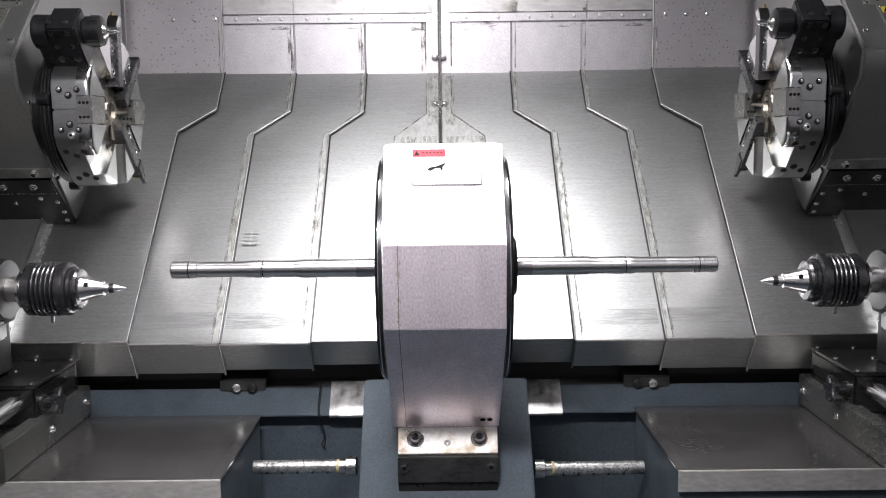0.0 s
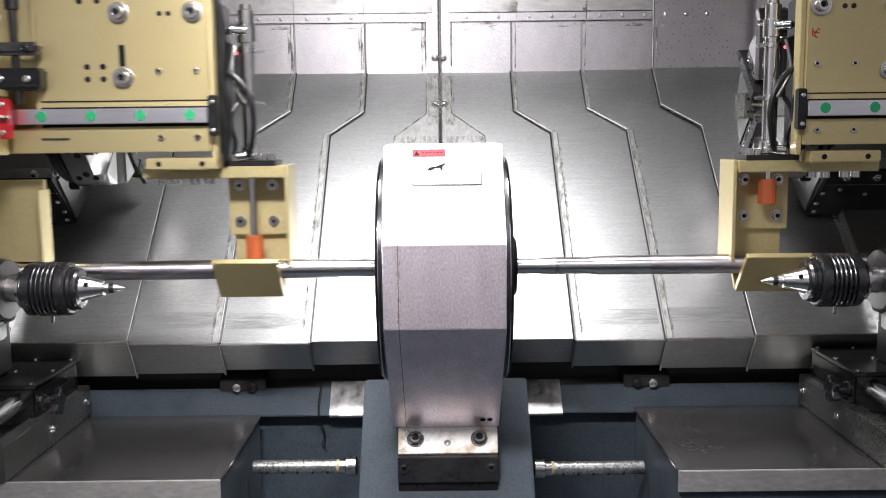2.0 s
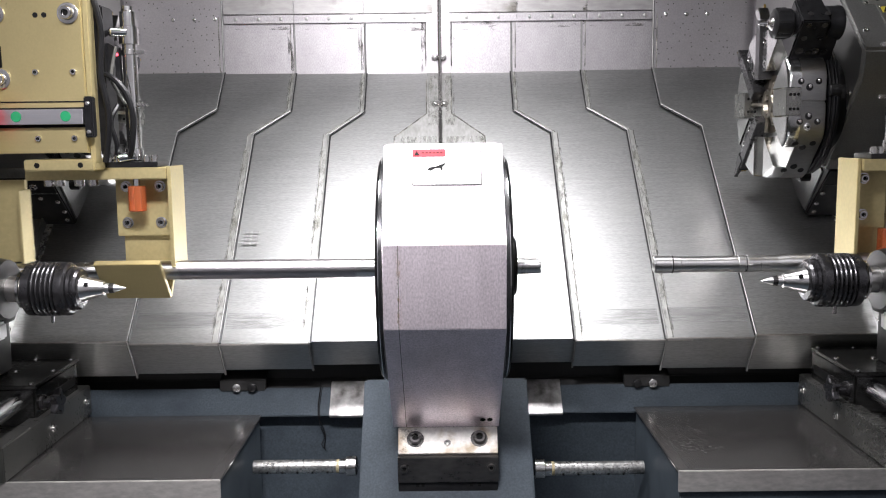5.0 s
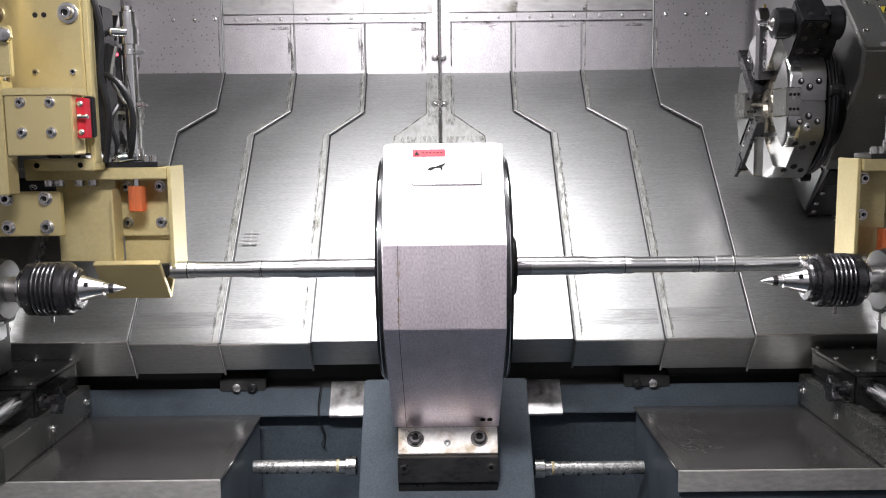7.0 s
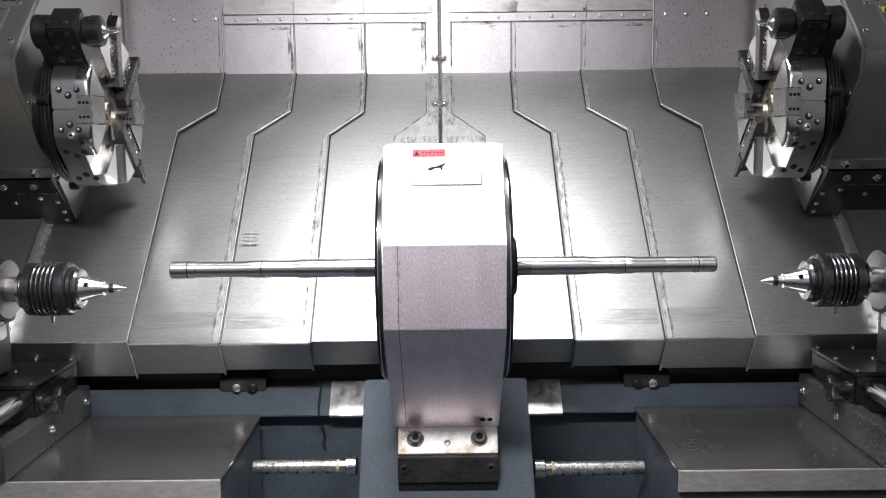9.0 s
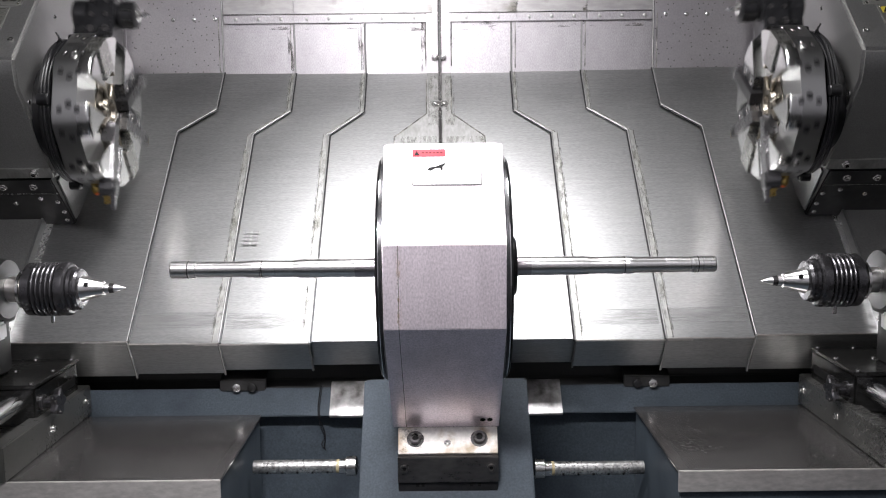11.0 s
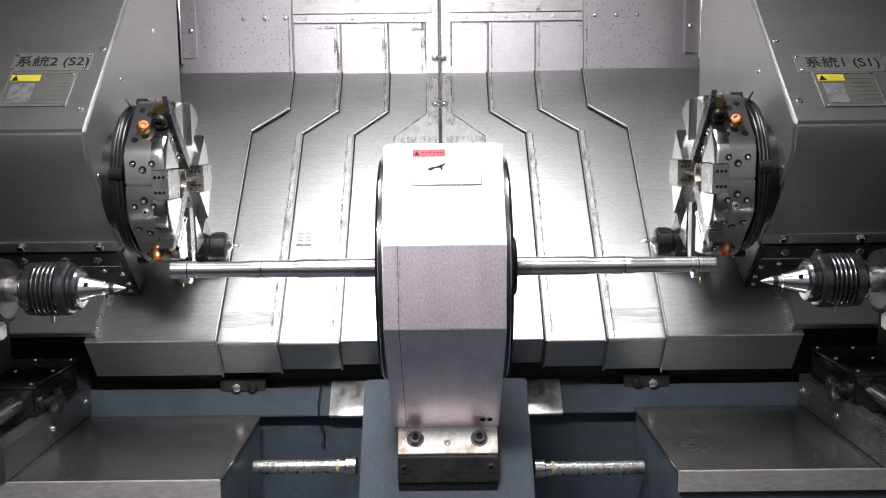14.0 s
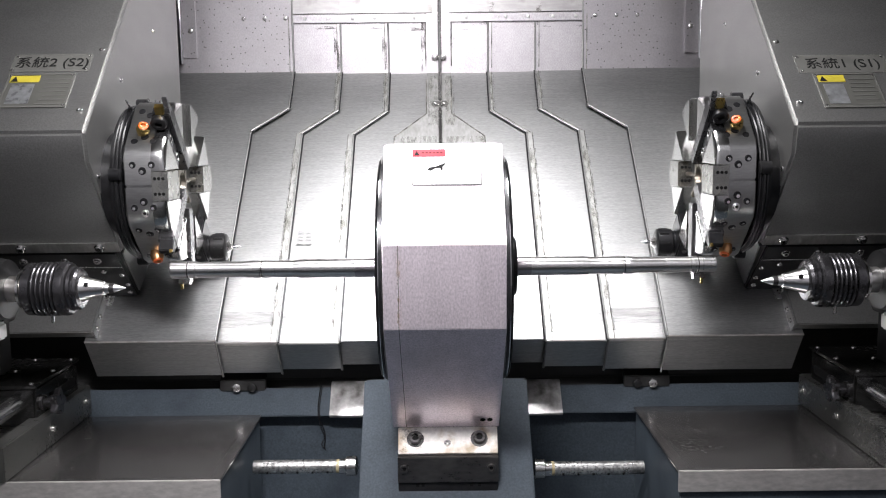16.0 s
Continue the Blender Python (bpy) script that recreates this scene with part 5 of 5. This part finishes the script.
    clampb = part("hose_clamp", bx(0.878, 0.962, -0.112, -0.076, 1.423, 1.459, bevel=0.004), BLACK, ld, "black hose clamp")
    part("hose_clamp", bx(0.876, 0.958, -0.116, -0.090, 1.480, 1.501, bevel=0.006), OXIDE, ld, "dark tie clamp")
    part("hose_tube", rod((X(0.920), -0.100, 1.40), (X(0.920), -0.100, 1.80), 0.0065, 16), BLACK, ld, "black upright tie rod")
    part("hose_tube", rod((X(0.920), -0.100, 1.555), (X(0.920), -0.100, 1.80), 0.0115, 16), BLACK, ld, "black upright sleeve")
    for x in (0.897, 0.943):
        part("clamp_screw", lathe((X(x), -0.112, 1.441), (0, -1, 0), [(0, 0.0065), (0.004, 0.0065), (0.005, 0.005), (0.005, 0.003), (0.002, 0)], 14), STEEL, clampb)
        part("clamp_screw", lathe((X(x), -0.116, 1.4905), (0, -1, 0), [(0, 0.0065), (0.003, 0.0065), (0.004, 0.005), (0.004, 0.003), (0.002, 0)], 14), BLACK, clampb)
    part("rear_plate", bx(0.8945, 1.40, -0.056, -0.040, 1.318, 1.80, bevel=0.002), GOLD, ld, "olive-gold rear plate")
    part("rear_edge", bx(0.8945, 0.902, -0.075, -0.0565, 1.318, 1.80, bevel=0.001), GOLD_EDGE, ld)
    for z in (1.441, 1.544):
        b = part("big_bolt", lathe((X(0.978), -0.056, z), (0, -1, 0), [(0, 0.0178), (0.003, 0.0178), (0.0035, 0.0165), (0.0035, 0.0115), (0.013, 0.0112), (0.015, 0.010), (0.015, 0.006), (0.009, 0.006), (0.009, 0)], 28), SCREW, ld, "large cap screw with washer")
        part("hex_recess", lathe((X(0.978), -0.0652, z), (0, -1, 0), [(0, 0.0058), (0.0004, 0.0058)], 6), INK, b)
    part("slot", bx(0.972, 0.983, -0.0575, -0.0555, 1.468, 1.494, bevel=0.0003), INK, ld, "dark upright slot")
    part("plate_groove", bx(0.845, 0.893, -0.0838, -0.0828, 1.3385, 1.3425, bevel=0), OXIDE, ld, "long milled groove")
    if s > 0:
        for x0, z0, x1, z1 in ((0.601, 1.510, 0.597, 1.500), (0.597, 1.500, 0.603, 1.497), (0.594, 1.507, 0.605, 1.505), (0.594, 1.513, 0.594, 1.500), (0.602, 1.513, 0.606, 1.510)):
            part("paint_mark", rod((X(x0), -0.0752, z0), (X(x1), -0.0752, z1), 0.0011, 6), RED, ld, "red hand-painted mark")
    part("outer_plate", bx(0.952, 1.10, -0.10, -0.07, 1.317, 1.425, bevel=0.002), GOLD, ld)
    sl = None
    if s < 0:
        o = Vector((X(0.62), -0.11, 1.38))
        sl = part("slide_block", bx(0.602, 0.711, -0.150, -0.100, 1.315, 1.412, bevel=0.0015), GOLD, ld, "gold sliding carriage block", at=o)
        part("slide_cap", bx(0.598, 0.713, -0.152, -0.098, 1.4123, 1.424, bevel=0.001), GOLD_EDGE, sl)
        part("red_stop", bx(0.588, 0.6015, -0.132, -0.106, 1.342, 1.408, bevel=0.001), RED, sl, "red end stop")
        for z in (1.352, 1.398):
            button_screw((X(0.595), -0.132, z), (0, -1, 0), 0.0055, sl)
        part("grease_nipple", rod((X(0.580), -0.138, 1.377), (X(0.598), -0.138, 1.377), 0.004, 10, 0.001), CHROME, sl)
        for x in (0.637, 0.685):
            for z in (1.352, 1.401):
                socket_screw((X(x), -0.150, z), (0, -1, 0), 0.0068, sl)
        part("drop_plate", bx(0.7135, 0.80, -0.150, -0.110, 1.250, 1.436, bevel=0.0015), GOLD_EDGE, sl, "pale drop plate")
        part("upper_plate", bx(0.688, 0.800, -0.166, -0.154, 1.442, 1.522, bevel=0.0015), GOLD_EDGE, sl)
        part("upper_web", bx(0.730, 0.800, -0.153, -0.106, 1.436, 1.60, bevel=0.0015), GOLD, sl)
        part("hex_bolt", lathe((X(0.692), -0.166, 1.506), (0, -1, 0), [(0, 0.012), (0.010, 0.012), (0.011, 0.010)], 6), STEEL, sl)
        part("front_plate", bx(0.668, 0.80, -0.060, -0.046, 1.172, 1.250, bevel=0.0015), GOLD, sl, "gold lower plate with cap screws")
        for x in (0.694, 0.762):
            for z in (1.188, 1.238):
                socket_screw((X(x), -0.060, z), (0, -1, 0), 0.0095, sl)
        part("pusher_plate", bx(0.592, 0.700, 0.0, 0.012, 1.118, 1.268, bevel=0.001), GOLD_EDGE, sl, "gold pusher plate")
        part("pusher_edge", bx(0.588, 0.5915, -0.03, 0.014, 1.118, 1.25, bevel=0.0005), GOLD_EDGE, sl)
        part("pusher_nose", bx(0.500, 0.535, -0.012, 0.012, 1.088, 1.112, bevel=0.002), BLACK, sl, "black pusher nose")
    return ld, pad, sl


LOAD_L, PAD_L, SLIDE_L = loader(-1)
LOAD_R, PAD_R, _ = loader(1)


# ---- what moves ----
def glide(ob, rows):
    """Keys an object by shifts (seconds, x, y, z[, turn about x]) from where it was built."""
    base = ob.location.copy()
    walk(ob, [(r[0], pose(base.x + r[1], base.y + r[2], base.z + r[3], *(r[4:] or (0,)))) for r in rows])


def motions():
    left = [(0, -0.62), (0.2, -0.47), (0.3, -0.408), (0.4, -0.361), (0.5, -0.336), (0.6, -0.327), (0.7, -0.312), (0.8, -0.28), (0.9, -0.24), (1.0, -0.20), (1.5, 0.002), (2.0, 0.2095), (2.1, 0.25), (2.2, 0.287), (2.3, 0.312), (2.4, 0.316), (2.5, 0.296), (2.6, 0.25),
            (2.7, 0.196), (2.8, 0.142), (2.9, 0.084), (3.0, 0.041), (3.1, 0.015), (3.2, 0.003), (3.3, 0.0), (8.4, 0.0), (8.5, -0.012), (8.6, -0.04), (8.7, -0.095), (8.8, -0.18), (8.9, -0.31), (9.0, -0.47), (9.3, -0.9), (9.6, -1.1), (16, -1.1)]
    glide(LOAD_L, [(t, x, 0, 0) for t, x in left])
    right = [(0, 1.0), (0.2, 0.72), (0.3, 0.52), (0.4, 0.33), (0.5, 0.170), (0.6, 0.067), (0.7, 0.018), (0.8, 0.0), (2.5, 0.0), (2.6, 0.012), (2.7, 0.035), (2.8, 0.078), (2.9, 0.125), (3.0, 0.168), (3.1, 0.198),
             (3.2, 0.213), (3.4, 0.2205), (3.5, 0.2215), (8.3, 0.2215), (8.4, 0.226), (8.5, 0.2465), (8.6, 0.285), (8.7, 0.345), (8.8, 0.43), (8.9, 0.54), (9.1, 0.80), (9.5, 1.1), (16, 1.1)]
    gap = 0.036  # the right arm works a little further out
    glide(LOAD_R, [(t, x + gap, 0, 0) for t, x in right])
    # shafts
    push = [(t, x) for t, x in left if t <= 3.9] + [(3.9, 0.0), (4.2, 0.05), (4.8, 0.27), (5.4, 0.50), (5.8, 0.63), (6.1, 0.668), (16, 0.668)]
    glide(SHAFT_C, [(t, x, 0, 0) for t, x in push])
    done = [(0, 0), (0.6, 0.0), (0.7, 0.016), (0.8, 0.048)]
    done += [(t, x + 0.328) for t, x in left if 0.9 <= t <= 2.3]
    done += [(2.4, 0.652), (2.5, 0.6615)] + [(t, x + 0.6615) for t, x in right if 2.6 <= t <= 3.5]
    done += [(5.4, 0.883), (5.7, 0.93), (6.1, 0.995)] + [(t, x + 0.7735) for t, x in right if t >= 8.3]
    glide(SHAFT_A, [(t, x, 0, 0) for t, x in done])
    # pads and slide
    glide(PAD_L, [(0, 0, 0, 0), (3.5, 0, 0, 0), (3.6, 0, 0, 0.03), (3.75, 0, 0, 0.092), (16, 0, 0, 0.092)])
    glide(PAD_R, [(0, 0, 0, 0.092), (4.3, 0, 0, 0.092), (4.8, 0, 0, 0.0), (16, 0, 0, 0.0)])
    glide(SLIDE_L, [(0, -0.34, 0, 0), (3.9, -0.34, 0, 0), (4.3, -0.31, 0, 0), (5.6, -0.04, 0, 0), (6.1, 0, 0, 0), (16, 0, 0, 0)])
    # carriages: along the bed, then down the slope, then the slow feed
    run = [(0, 0), (12.2, 0), (12.35, 0.16), (12.5, 0.44), (12.7, 0.80), (12.85, 0.96), (13.0, 1.0), (16, 1.0)]
    drop = [(0, 0.139), (12.7, 0.139), (12.8, 0.134), (12.9, 0.115), (13.0, 0.082), (13.1, 0.050), (13.2, 0.013), (13.3, 0.003), (13.45, 0.001), (13.6, 0.001), (14.0, -0.002), (14.5, -0.006), (15.0, -0.010), (15.2, -0.011), (15.4, 0.0), (15.6, 0.0), (16.0, -0.004)]
    times = sorted({t for t, _ in run} | {t for t, _ in drop})
    for car, near, far in ((CAR_L, 0.0, -0.184), (CAR_R, -0.0065, 0.1750)):
        way = [(t, float(np.interp(t, *zip(*run))), float(np.interp(t, *zip(*drop)))) for t in times]
        glide(car, [(t, far + (near - far) * k, d, d) for t, k, d in way])
    for (s, level), c in COVERS.items():
        far = {1: 0.062, 2: 0.122, 3: 0.184}[level]
        glide(c, [(t, -s * far * k, 0, 0) for t, k in run])
    for d in (DISC_L, DISC_R):
        glide(d, [(0, 0, 0, 0, 180), (10.7, 0, 0, 0, 180), (10.9, 0, 0, 0, 150), (11.1, 0, 0, 0, 92), (11.25, 0, 0, 0, 48), (11.33, 0, 0, 0, 14), (11.4, 0, 0, 0, 0), (16, 0, 0, 0, 0)])


motions()
